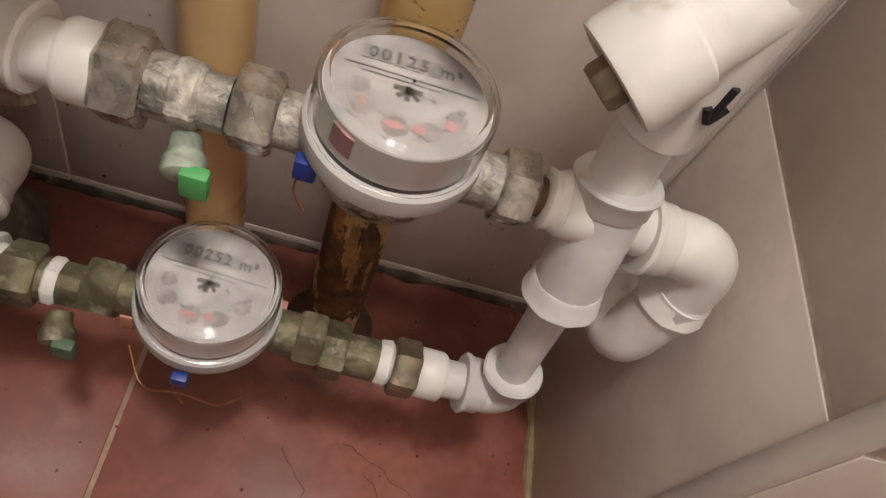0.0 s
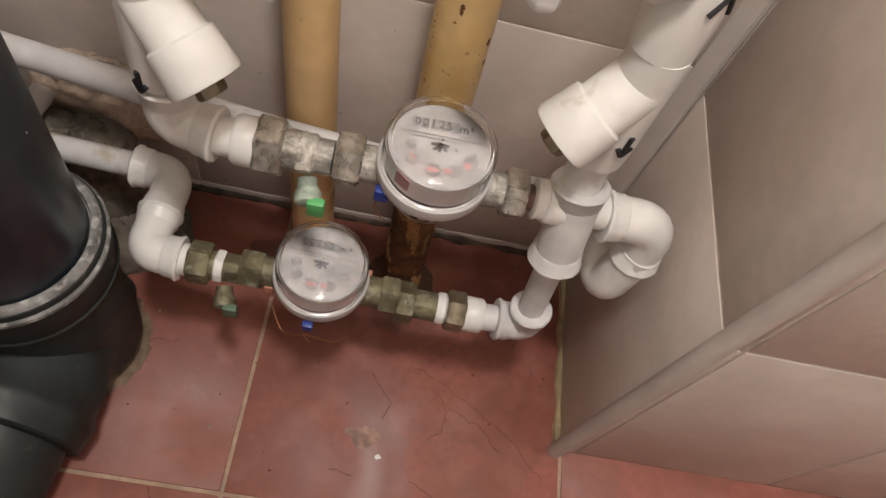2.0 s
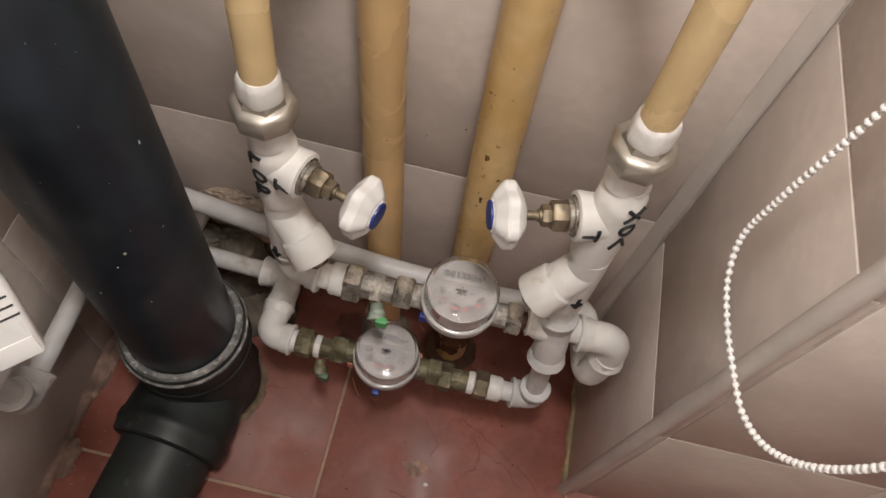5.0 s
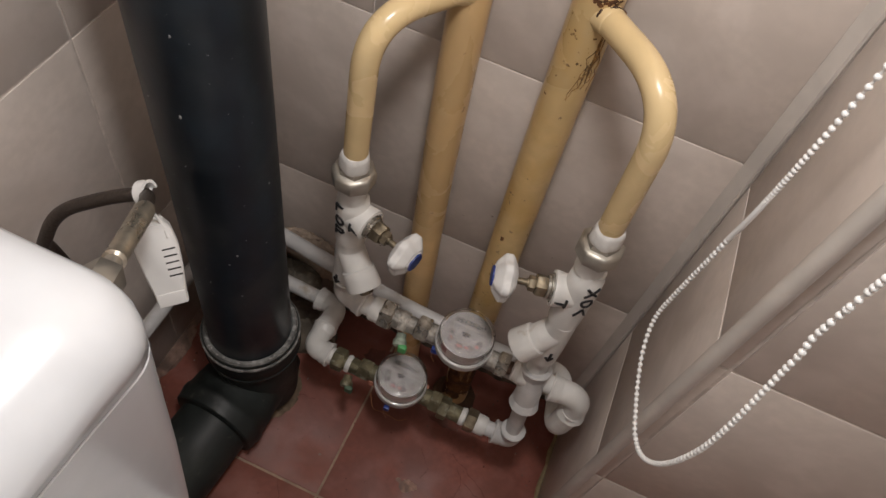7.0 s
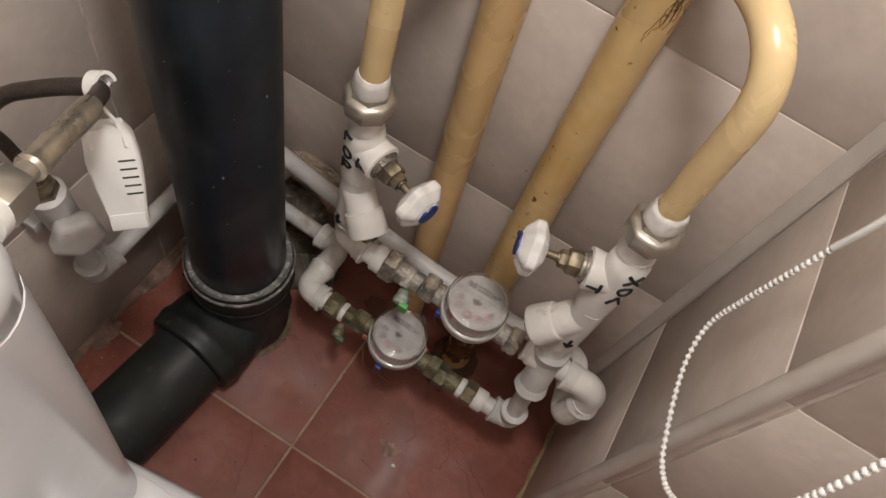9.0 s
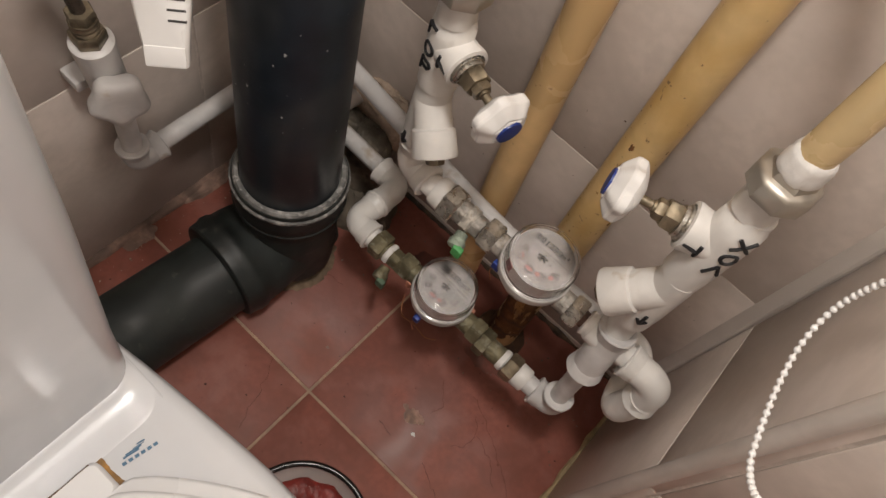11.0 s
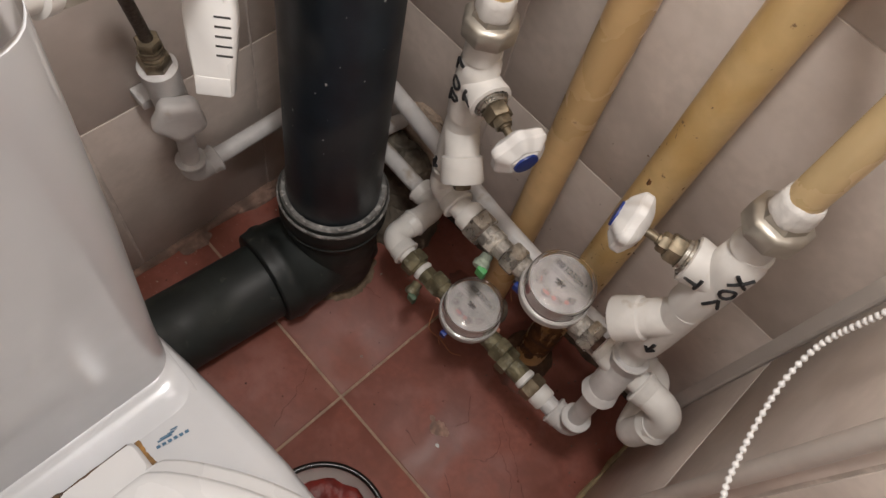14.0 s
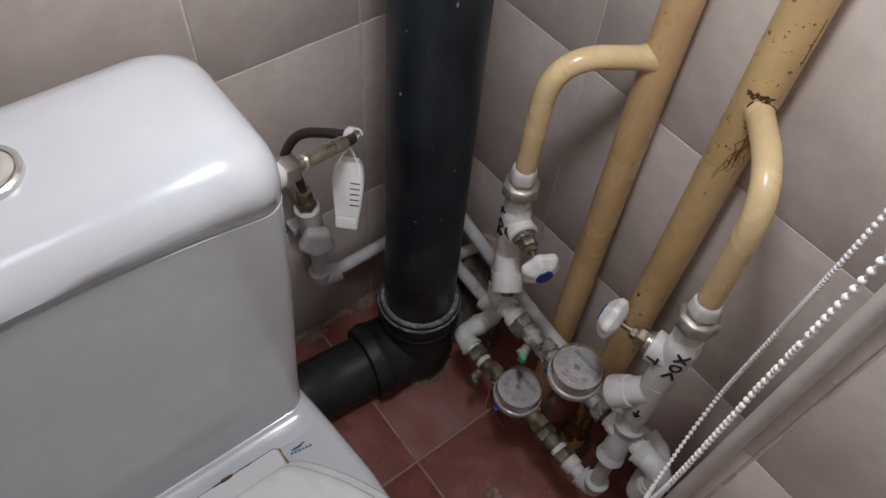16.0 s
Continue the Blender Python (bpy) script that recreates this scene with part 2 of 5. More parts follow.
def as_mesh(name, bm, mat, sharp=40):
    bmesh.ops.recalc_face_normals(bm, faces=bm.faces)
    me = bpy.data.meshes.new(name)
    bm.to_mesh(me)
    bm.free()
    me.materials.append(mat)
    for f in me.polygons:
        f.use_smooth = True
    me.set_sharp_from_angle(angle=radians(sharp))
    return me


def part(name, bm, mat, parent=None, label="", sharp=40):
    """Links a bmesh as one mesh object under a thing or a part."""
    ob = new(name, as_mesh(name, bm, mat, sharp))
    if parent:
        ob.parent = parent
        ob.matrix_parent_inverse = Matrix.Translation(-parent.location) if parent.type == "EMPTY" else Matrix()
    if label:
        ob["label"] = label
    return ob


def thing(name, at, label, category, group="", kind=""):
    ob = new(name)
    ob.location = at
    ob.empty_display_size = 0.02
    return tagged(ob, label, category, group, kind)


def B():
    return bmesh.new()


def lone(name, bm, mat, label, category, group="", kind="", sharp=40):
    return tagged(part(name, bm, mat, None, "", sharp), label, category, group, kind)


def strokes(parent, name, lines, org, axis, out, radius, width, mat, label=""):
    """Pen strokes on a round pipe: u runs up along the axis, v round it, both in metres."""
    bm = B()
    z, o = Vector(axis).normalized(), Vector(out)
    o = (o - z * o.dot(z)).normalized()
    side = z.cross(o)
    for poly in lines:
        pts = []
        for (u0, v0), (u1, v1) in zip(poly, poly[1:]):
            for k in range(5):
                f = k / 4
                u, v = u0 + (u1 - u0) * f, v0 + (v1 - v0) * f
                a = v / radius
                pts.append(Vector(org) + z * u + (o * math.cos(a) + side * math.sin(a)) * (radius + 0.0002))
        sweep(bm, pts, width / 2, 6)
    return part(name, bm, mat, parent, label)


def blot(parent, name, org, axis, out, radius, u, v, high, wide, seed, mat, label):
    """A thin irregular patch on a round pipe, high along it and wide round it."""
    bm = B()
    z, o = Vector(axis).normalized(), Vector(out)
    o = (o - z * o.dot(z)).normalized()
    side = z.cross(o)
    n = 14 if high < 0.01 else 40

    def on(du, dv, lift):
        q = (v + dv) / radius
        return Vector(org) + z * (u + du) + (o * math.cos(q) + side * math.sin(q)) * (radius + lift)

    edge = [0.75 + 0.45 * noise.noise(Vector((1.5 * math.cos(q), 1.5 * math.sin(q), seed))) + 0.35 * noise.noise(Vector((5 * math.cos(q), 5 * math.sin(q), seed))) for q in rays_of(n)]
    loft(bm, [[on(high / 2 * e * k * math.cos(q), wide / 2 * e * k * math.sin(q), h) for e, q in zip(edge, rays_of(n))] for k, h in ((1.0, -0.0002), (0.97, 0.00016), (0.7, 0.00020), (0.35, 0.00022), (0.05, 0.00022))])
    return part(name, bm, mat, parent, label)


def rays_of(n):
    return [2 * math.pi * k / n for k in range(n)]


# ---- structure ----
XL, YB, TOP = -0.610, 0.2105, 2.45   # left wall, back wall, ceiling
XR, YN = 0.80, -1.05                # closing walls behind the camera

walls = {}
for nm, lo, hi in (("wall_west", (XL - 0.1, YN - 0.1, -0.05), (XL - 0.0013, YB + 0.1, TOP)),
                   ("wall_north", (XL - 0.0013, YB + 0.0013, -0.05), (0.0, YB + 0.1, TOP)),
                   ("wall_niche", (0.0013, 0.0013, -0.05), (XR + 0.1, YB + 0.1, TOP)),
                   ("wall_east", (XR, YN, -0.05), (XR + 0.1, 0.0013, TOP)),
                   ("wall_south", (XL - 0.0013, YN - 0.1, -0.05), (XR + 0.1, YN, TOP))):
    walls[nm] = lone(nm, box(B(), lo, hi), WALL_GROUT if nm in ("wall_west", "wall_north", "wall_niche") else PLASTER,
                     "tiled bathroom wall with pale grout" if nm in ("wall_west", "wall_north", "wall_niche") else "plain light wall closing the room", "wall", kind="structure")
lone("ceiling", box(B(), (XL - 0.1, YN - 0.1, TOP), (XR + 0.1, YB + 0.1, TOP + 0.1)), PLASTER, "plain white plastered ceiling", "ceiling", kind="structure")
floor = lone("floor", box(B(), (XL - 0.1, YN - 0.1, -0.15), (XR + 0.1, YB + 0.1, -0.0012)), GROUT, "floor of red ceramic tiles with pale grout lines", "floor", kind="structure")

# corner beads of the boxed-in column, and the grubby sealant at the floor
lone("trim_corner", sweep(B(), [(-0.0030, -0.0005, 0.0), (-0.0030, -0.0005, TOP)], 0.0072, 14), BEAD, "rounded off-white plastic corner bead on tiled edge", "trim", kind="structure")
lone("trim_inner", loft(B(), [[Vector((x, y, z)) for x, y in ((0.001, YB + 0.001), (-0.014, YB + 0.001), (-0.0145, YB - 0.0015), (-0.0045, YB - 0.0115), (-0.0015, YB - 0.0112), (0.001, YB - 0.009))] for z in (0.004, TOP)]), BEAD,
     "off-white plastic strip in the inner tiled corner", "trim", kind="structure", sharp=30)
SEAL = material("yellowed_sealant", (0.40, 0.30, 0.16), 0.7, vary=0.25, grain=90, blotch=30, bump=0.5)
lone("trim_floor", sweep(B(), [(-0.001, 0.004 + 0.02 * k, 0.0) for k in range(11)], [0.0045 + 0.0018 * math.sin(k * 2.3) for k in range(11)], 8), SEAL, "yellowed sealant where wall meets floor", "trim", kind="structure")

# ---- sewer stack ----
DX, DY = -0.4570, 0.0255
stack = thing("sewer_stack", (DX, DY, 0), "black plastic sewer stack with branch elbow standing in corner", "drain pipe")
UPW = Vector((-0.035, 0.034, 1)).normalized()
part("pipe", sweep(B(), rounded([Vector((DX, DY, 0)) + UPW * 0.11, Vector((DX, DY, 0)) + UPW * 1.05, (DX - 0.037, DY + 0.036, TOP)], 0.2, 8), 0.0545, 48), BLACK_PIPE, stack, "tall black plastic pipe")
SB = Vector((DX, DY, 0.0)) + UPW * 0.054
sock = part("socket", lathe(B(), [(-0.03, 0.0570), (0.070, 0.0585), (0.086, 0.0595), (0.093, 0.0640), (0.135, 0.0645), (0.139, 0.0635), (0.1395, 0.0555), (0.10, 0.055)], SB, UPW, 48), BLACK_DIRTY, stack, "dusty black socket")
part("socket_ring", lathe(B(), [(0.1275, 0.0645), (0.129, 0.0662), (0.1325, 0.0664), (0.1345, 0.0645)], SB, UPW, 48), RING, sock, "limed ring")
part("socket_lip", lathe(B(), [(0.1390, 0.0552), (0.1425, 0.0562), (0.1430, 0.0605), (0.1405, 0.0625), (0.1388, 0.0625)], SB, UPW, 48), RING, sock, "scuffed grey lip")
part("socket_groove", lathe(B(), [(0.0965, 0.0636), (0.0985, 0.0654), (0.1005, 0.0636)], SB, UPW, 48), BLACK_DIRTY, sock)
BR = Vector((-0.10, -0.995, 0.0)).normalized()
ELB = Vector((DX - 0.005, DY, 0.060))
part("branch", lathe(B(), [(-0.055, 0.030), (-0.045, 0.048), (-0.02, 0.0570), (0.03, 0.0590), (0.055, 0.0625), (0.070, 0.0632), (0.074, 0.0655), (0.082, 0.0662), (0.087, 0.0640), (0.0965, 0.0632), (0.0985, 0.0612), (0.099, 0.0540)], ELB, BR, 44), BLACK_DIRTY, stack, "dusty black elbow branch")
part("outlet_pipe", lathe(B(), [(0.085, 0.0520), (0.50, 0.0520)], ELB - Vector((0, 0, 0.0055)), BR, 44), BLACK_DIRTY, stack, "horizontal black outlet pipe")

# ---- painted steel risers ----
def riser(name, base, knee, r, mat, label):
    t = thing(name, (base[0], base[1], 0), label, "pipe", "painted steel risers")
    part("pipe", sweep(B(), rounded([base, knee, (knee[0] - 0.01, knee[1], TOP)], 0.16, 24), r, 40), mat, t)
    return t


P2, P3 = Vector((-0.2690, 0.1520, 0)), Vector((-0.1785, 0.1480, 0))
hot_riser = riser("hot_riser", P2, (-0.2990, 0.1880, 0.56), 0.0190, BEIGE, "thick beige painted steel water riser by tiled wall")
cold_riser = riser("cold_riser", P3, (-0.1945, 0.1880, 0.54), 0.0205, BEIGE_OLD, "thick beige painted riser with chipped rusty paint")
part("branch_pipe", sweep(B(), rounded([(-0.300, 0.186, 0.703), (-0.3495, 0.085, 0.7155), (-0.351, 0.081, 0.545)], 0.062, 12), 0.0120, 24), BEIGE_PALE, hot_riser, "bent beige branch pipe")
def weld(way, at, r, mat, parent, label, seed):
    """A lumpy bead of weld where a branch leaves its riser."""
    x, y, z = frame_of(way)
    bm = B()
    loft(bm, [[Vector(at) + z * s + (x * math.cos(a) + y * math.sin(a)) * (r + g * (1 + 0.7 * noise.noise(Vector((2.5 * math.cos(a), 2.5 * math.sin(a), seed + s * 300))))) for a in rays_of(28)]
              for s, g in ((-0.012, 0.0030), (-0.006, 0.0020), (-0.002, 0.0012), (0.002, 0.0006), (0.005, 0.0001), (0.007, -0.0006))])
    return part("weld", bm, mat, parent, label, sharp=80)


weld((-0.05, -0.102, 0.008), (-0.3090, 0.1680, 0.7052), 0.0120, BEIGE_PALE, hot_riser, "painted weld bead", 1.0)
part("branch_pipe", sweep(B(), rounded([(-0.194, 0.188, 0.726), (-0.1135, 0.0900, 0.747), (-0.1070, 0.0955, 0.575)], 0.072, 14), 0.0120, 24), BEIGE_PALE, cold_riser, "bent beige branch pipe")
RUSTY = material("rusty_weld", (0.15, 0.065, 0.022), 0.95, vary=0.4, grain=120, blotch=60, bump=0.3)
WA, WC = Vector((0.084, -0.106, 0.02)), Vector((-0.1810, 0.1715, 0.7295))
weld(WA, WC, 0.0120, BEIGE_PALE, cold_riser, "chipped weld bead", 4.0)
wx = Vector((0, 0, 1)).cross(WA).normalized()
wy = WA.normalized().cross(wx)
for k, (q0, q1, s) in enumerate(((-1.25, -0.75, -0.001), (-0.62, 0.55, -0.0025), (0.62, 1.5, 0.0005), (-0.3, 0.9, 0.0015))):
    arc = [WC + WA.normalized() * (s + 0.0012 * noise.noise(Vector((q0 + j * 1.7, k, 0)))) + (wy * math.cos(q0 + (q1 - q0) * j / 9) + wx * math.sin(q0 + (q1 - q0) * j / 9)) * (0.0128 - s * 0.4) * (-1 if wy.z < 0 else 1) for j in range(10)]
    part("rust_crust", sweep(B(), arc, [0.0005 + 0.0016 * abs(noise.noise(q * 210)) + 0.0006 * math.sin(math.pi * j / 9) for j, q in enumerate(arc)], 7), RUSTY, cold_riser, "dark rust crust on the weld", sharp=80)

STREAK = material("rust_streak", (0.31, 0.165, 0.040), 0.9, vary=0.35, grain=120, blotch=60, bump=0.1)
rng = random.Random(5)


OCHRE = material("ochre_stain", (0.40, 0.225, 0.075), 0.5, vary=0.25, grain=110, blotch=60, bump=0.3, spots=(0.12, 0.06, 0.025), spot_scale=120, spot_at=0.63)
CHIP = material("bare_rusty_chip", (0.15, 0.062, 0.018), 1.0, vary=0.4, grain=150, blotch=90, bump=0.1)
UP = ((-0.1917, 0.188, 0.0), (-0.00524, 0, 1), (0.12, -1, 0), 0.0205)
lean = (Vector((-0.1945, 0.1880, 0.54)) - P3)
LOW = (P3, lean, (0, -1, 0), 0.0205)
for k, (u, v, high, wide) in enumerate(((0.690, 0.0135, 0.085, 0.0032), (0.655, 0.0100, 0.070, 0.0022), (0.705, 0.0175, 0.050, 0.0030), (0.640, 0.0140, 0.050, 0.0016), (0.800, 0.0260, 0.055, 0.0040))):
    blot(cold_riser, "rust_streak", *UP, u, v, high, wide, 60.0 + k, STREAK, "brown rust streak")
for k in range(80):
    if k < 50:
        u, v = 0.735 + 0.24 * rng.random(), rng.uniform(-0.022, 0.027)
    else:
        u, v = 0.61 + 0.12 * rng.random(), rng.uniform(-0.020, 0.022)
    size = 0.0008 + 0.0046 * rng.random() ** 4
    blot(cold_riser, "paint_chip", *UP, u, v, size * rng.uniform(0.6, 1.6), size * rng.uniform(0.7, 1.8), 80.0 + k, CHIP if rng.random() < 0.3 else STREAK, "dark chip in the paint")
for k in range(7):
    blot(cold_riser, "rust_patch", *UP, 0.7430 + 0.005 * rng.random(), -0.004 + 0.0036 * k, rng.uniform(0.003, 0.008), rng.uniform(0.005, 0.010), 500.0 + k, CHIP, "dark rust patch above the weld")
VEIN = material("ochre_rust_vein", (0.30, 0.150, 0.035), 0.9, vary=0.4, grain=160, blotch=90, bump=0.1)
for k in range(6):
    u, v, course = 0.712 - 0.005 * k, 0.013 + 0.0010 * k, []
    for q in range(10):
        course.append((u, v))
        u -= rng.uniform(0.002, 0.010)
        v -= rng.uniform(-0.0034, 0.0048)
    strokes(cold_riser, "rust_vein", [course], *UP, 0.00075, VEIN, "thin ochre rust vein in cracked paint")
for k in range(85):
    u, v = 0.03 + 0.43 * rng.random(), rng.uniform(-0.026, 0.026)
    size = 0.0010 + 0.0052 * rng.random() ** 4
    blot(cold_riser, "paint_chip", *LOW, u, v, size * rng.uniform(0.7, 2.0), size * rng.uniform(0.6, 1.2), 200.0 + k, CHIP if rng.random() < 0.5 else STREAK, "dark chip in the paint")
KNEE = Vector((-0.1945, 0.1880, 0.54))
DN, UPV = (P3 - KNEE).normalized(), Vector((-0.00524, 0, 1)).normalized()
MID = (KNEE + (DN + UPV) * 0.02, UPV - DN, (0.05, -1, 0), 0.0205)
for k in range(44):
    size = 0.0009 + 0.0042 * rng.random() ** 4
    blot(cold_riser, "paint_chip", *MID, rng.uniform(-0.075, 0.075), rng.uniform(-0.024, 0.024), size * rng.uniform(0.7, 1.8), size * rng.uniform(0.6, 1.2), 400.0 + k, CHIP if rng.random() < 0.3 else STREAK, "dark chip in the paint")
# rust near the floor, with the shade below the meters painted into its brown
BROWN = material("shaded_brown_rust", (0.17, 0.090, 0.040), 0.8, vary=0.35, grain=110, blotch=60, bump=0.4, spots=(0.30, 0.17, 0.06), spot_scale=90, spot_at=0.58, soft=0.15)
for k in range(9):
    blot(cold_riser, "rust_stain", *LOW, 0.10 + 0.016 * k, rng.uniform(-0.02, 0.02), rng.uniform(0.04, 0.08), rng.uniform(0.010, 0.024), 300.0 + k, OCHRE, "brown rust stain")
for k in range(10):
    blot(cold_riser, "rust_stain", *LOW, 0.035 + 0.012 * k, -0.024 + 0.006 * (k * 4 % 9), rng.uniform(0.06, 0.10), rng.uniform(0.022, 0.036), 340.0 + k, BROWN, "dark brown rust stain near floor")
for k in range(9):
    blot(hot_riser, "paint_chip", (-0.2960, 0.1880, 0.0), (-0.00529, 0, 1), (0, -1, 0), 0.0190, 0.62 + 0.035 * k, rng.uniform(-0.018, 0.018), 0.0016, 0.0018, 320.0 + k, CHIP, "dark chip in the paint")

# pale paint flecks on the sewer stack
FLECK = material("pale_paint_fleck", (0.42, 0.42, 0.41), 0.7, vary=0.2, grain=200, blotch=90, bump=0.2)
STK = (Vector((DX, DY, 0.0)), UPW, (0.62, -0.78, 0), 0.0545)
for k in range(26):
    size = 0.0011 + 0.0046 * rng.random() ** 3
    blot(stack, "paint_fleck", *STK, 0.215 + 0.62 * rng.random(), rng.uniform(-0.055, 0.060), size * rng.uniform(0.7, 2.2), size * rng.uniform(0.5, 1.0), 700.0 + k, FLECK, "pale paint fleck")

# ---- fittings ----
def hexnut(bm, org, axis, s0, s1, r, turn=0.0):
    c = 0.0018
    return lathe(bm, [(s0, r * 0.9), (s0 + c, r), (s1 - c, r), (s1, r * 0.9)], org, axis, 6, turn)


def union(at, top, label):
    """A nickel union between a steel pipe above and plastic below."""
    x, y, z = at
    t = thing("pipe_union", (x, y, z - 0.02), label, "pipe fitting", "pipe unions")
    ax = (Vector(top) - Vector(at)).normalized()
    part("nut", lathe(B(), [(-0.0105, 0.0195), (-0.0085, 0.0222), (0.0052, 0.0226), (0.0072, 0.0212), (0.0088, 0.0185)], at, ax, 8, 0.3), NICKEL_CLEAN, t, "dull nickel hexagon nut")
    part("collar", lathe(B(), [(0.0085, 0.0165), (0.0115, 0.016), (0.0135, 0.0145)], at, ax, 6, 0.2), NICKEL_CLEAN, t)
    part("thread_tape", lathe(B(), [(0.0125, 0.0140), (0.0150, 0.0152), (0.0185, 0.0147), (0.0205, 0.0150), (0.0245, 0.0142), (0.0265, 0.0144), (0.031, 0.0133), (0.033, 0.0121)], at, ax, 36, 0, lambda a: 1 + 0.035 * math.sin(5 * a) + 0.04 * noise.noise(Vector((4 * math.cos(a), 4 * math.sin(a), at[0] * 40)))), TAPE, t, "white wrapped thread tape")
    part("sleeve", lathe(B(), [(-0.034, 0.0150), (-0.012, 0.0152), (-0.0085, 0.0165)], at, ax, 28), PP, t, "white plastic sleeve")
    return t


union((-0.351, 0.081, 0.530), (-0.351, 0.081, 0.6), "nickel pipe union wrapped with white thread tape")
union((-0.1065, 0.0950, 0.557), (-0.1075, 0.0960, 0.62), "nickel pipe union wrapped with white thread tape")


def stop_valve(base, height, port_z, way, label, letters, tick, lean=0.0):
    """A white plastic stop valve on an upright line, with a side spindle and a lobed handle."""
    b = Vector(base)
    t = thing("stop_valve", b, label, "valve", "stop valves")
    port = b + Vector((0, 0, port_z))
    w = Vector(way).normalized()
    body = part("body", lathe(B(), [(0, 0.0150), (0.002, 0.0170), (height * 0.22, 0.0176), (height * 0.75, 0.0178), (height - 0.012, 0.0172), (height - 0.010, 0.0158), (height, 0.0150)], b, (0, 0, 1), 32), PP, t)
    part("port", lathe(B(), [(0.004, 0.0172), (0.017, 0.0178), (0.0235, 0.0190), (0.0268, 0.0186), (0.0278, 0.0155), (0.0240, 0.0148)], port, w, 32), PP, t)
    part("bonnet", lathe(B(), [(0.022, 0.0140), (0.0295, 0.0140), (0.0302, 0.0122), (0.033, 0.0122)], port, w, 20), NICKEL, t)
    part("bonnet_nut", hexnut(B(), port, w, 0.0325, 0.0445, 0.0118, 0.4), DULL_BRASS, t, "dirty brass bonnet nut")
    part("gland_nut", hexnut(B(), port, w, 0.0445, 0.0515, 0.0084, 0.1), DULL_BRASS, t, "brass gland nut")
    part("spindle", lathe(B(), [(0.05, 0.0048), (0.0535, 0.0048), (0.0540, 0.0036), (0.074, 0.0036)], port, w, 14), DULL_BRASS, t, "brass spindle")
    lobes = lambda a: 0.945 + 0.085 * max(0.0, math.cos(6 * a)) ** 0.7 - 0.055 * max(0.0, -math.cos(6 * a)) ** 1.4
    grip = part("handle", lathe(B(), [(0.0640, 0.0060), (0.0642, 0.0115), (0.0655, 0.0150), (0.0700, 0.0224), (0.0720, 0.0243), (0.0776, 0.0245), (0.0796, 0.0235), (0.0850, 0.0172), (0.0867, 0.0146), (0.0870, 0.0124), (0.0878, 0.0118), (0.0880, 0.0106)], port, w, 90, 0.45, lobes), HANDLE, t, "white lobed plastic handle", sharp=20)
    part("cap", lathe(B(), [(0.0874, 0.0108), (0.0894, 0.0104), (0.0900, 0.0060)], port, w, 28), BLUE, grip, "round blue cap")
    strokes(t, "marker_writing", letters, b, (0, 0, 1), (-0.28 if base[0] < -0.2 else 0.42, -0.95, 0), 0.0177, 0.0030, INK, "handwritten black marker letters")
    tick_w = w.cross(Vector((0, 0, 1)))
    front = tick_w if tick_w.y < 0 else -tick_w
    strokes(t, "marker_mark", tick, port, w, front, 0.0180, 0.0031, INK, "short black marker stroke")
    t.rotation_euler = (radians(-lean), 0, 0)
    return t


def glyph(kind, u, v, h, w):
    """Hand-drawn letters read from above downwards: u is the height of the letter's middle, v its place round the pipe."""
    a, c = h / 2, w / 2
    ring = [(u + a * math.cos(q), v + c * math.sin(q)) for q in rays_of(12)]
    shapes = {"Г": [[(u - a, v - c), (u + a, v - c), (u + a, v + c)]],
              "О": [ring + ring[:1]],
              "Р": [[(u - a, v - c), (u + a, v - c), (u + a, v + c * 0.7), (u + a * 0.5, v + c), (u, v + c * 0.6), (u, v - c)]],
              "Х": [[(u - a, v - c), (u + a, v + c)], [(u + a, v - c), (u - a, v + c)]],
              "Л": [[(u - a, v - c), (u + a, v), (u - a, v + c)]],
              "↓": [[(u + a, v), (u - a, v)], [(u - a * 0.2, v - c), (u - a, v), (u - a * 0.2, v + c)]]}
    return shapes[kind]


HOTX, HOTY = -0.3505, 0.083
COLDX, COLDY = -0.1030, 0.0870
hot_word = glyph("Г", 0.0645, -0.003, 0.011, 0.010) + glyph("О", 0.0465, -0.002, 0.0115, 0.011) + glyph("Р", 0.0275, -0.001, 0.013, 0.011)
cold_word = glyph("Х", 0.073, 0.004, 0.013, 0.013) + glyph("О", 0.056, 0.004, 0.011, 0.011) + glyph("Л", 0.040, 0.003, 0.012, 0.012)
mark = [[(0.013, -0.001), (0.0245, 0.001)], [(0.013, -0.006), (0.013, 0.006)]]
stop_valve((HOTX, HOTY, 0.419), 0.081, 0.048, (0.955, -0.305, -0.01), "white plastic stop valve with lobed handle on hot line", hot_word, mark)
stop_valve((COLDX, COLDY, 0.433), 0.092, 0.049, (-0.967, -0.256, -0.01), "white plastic stop valve with lobed handle on cold line", cold_word, mark, 5.0)


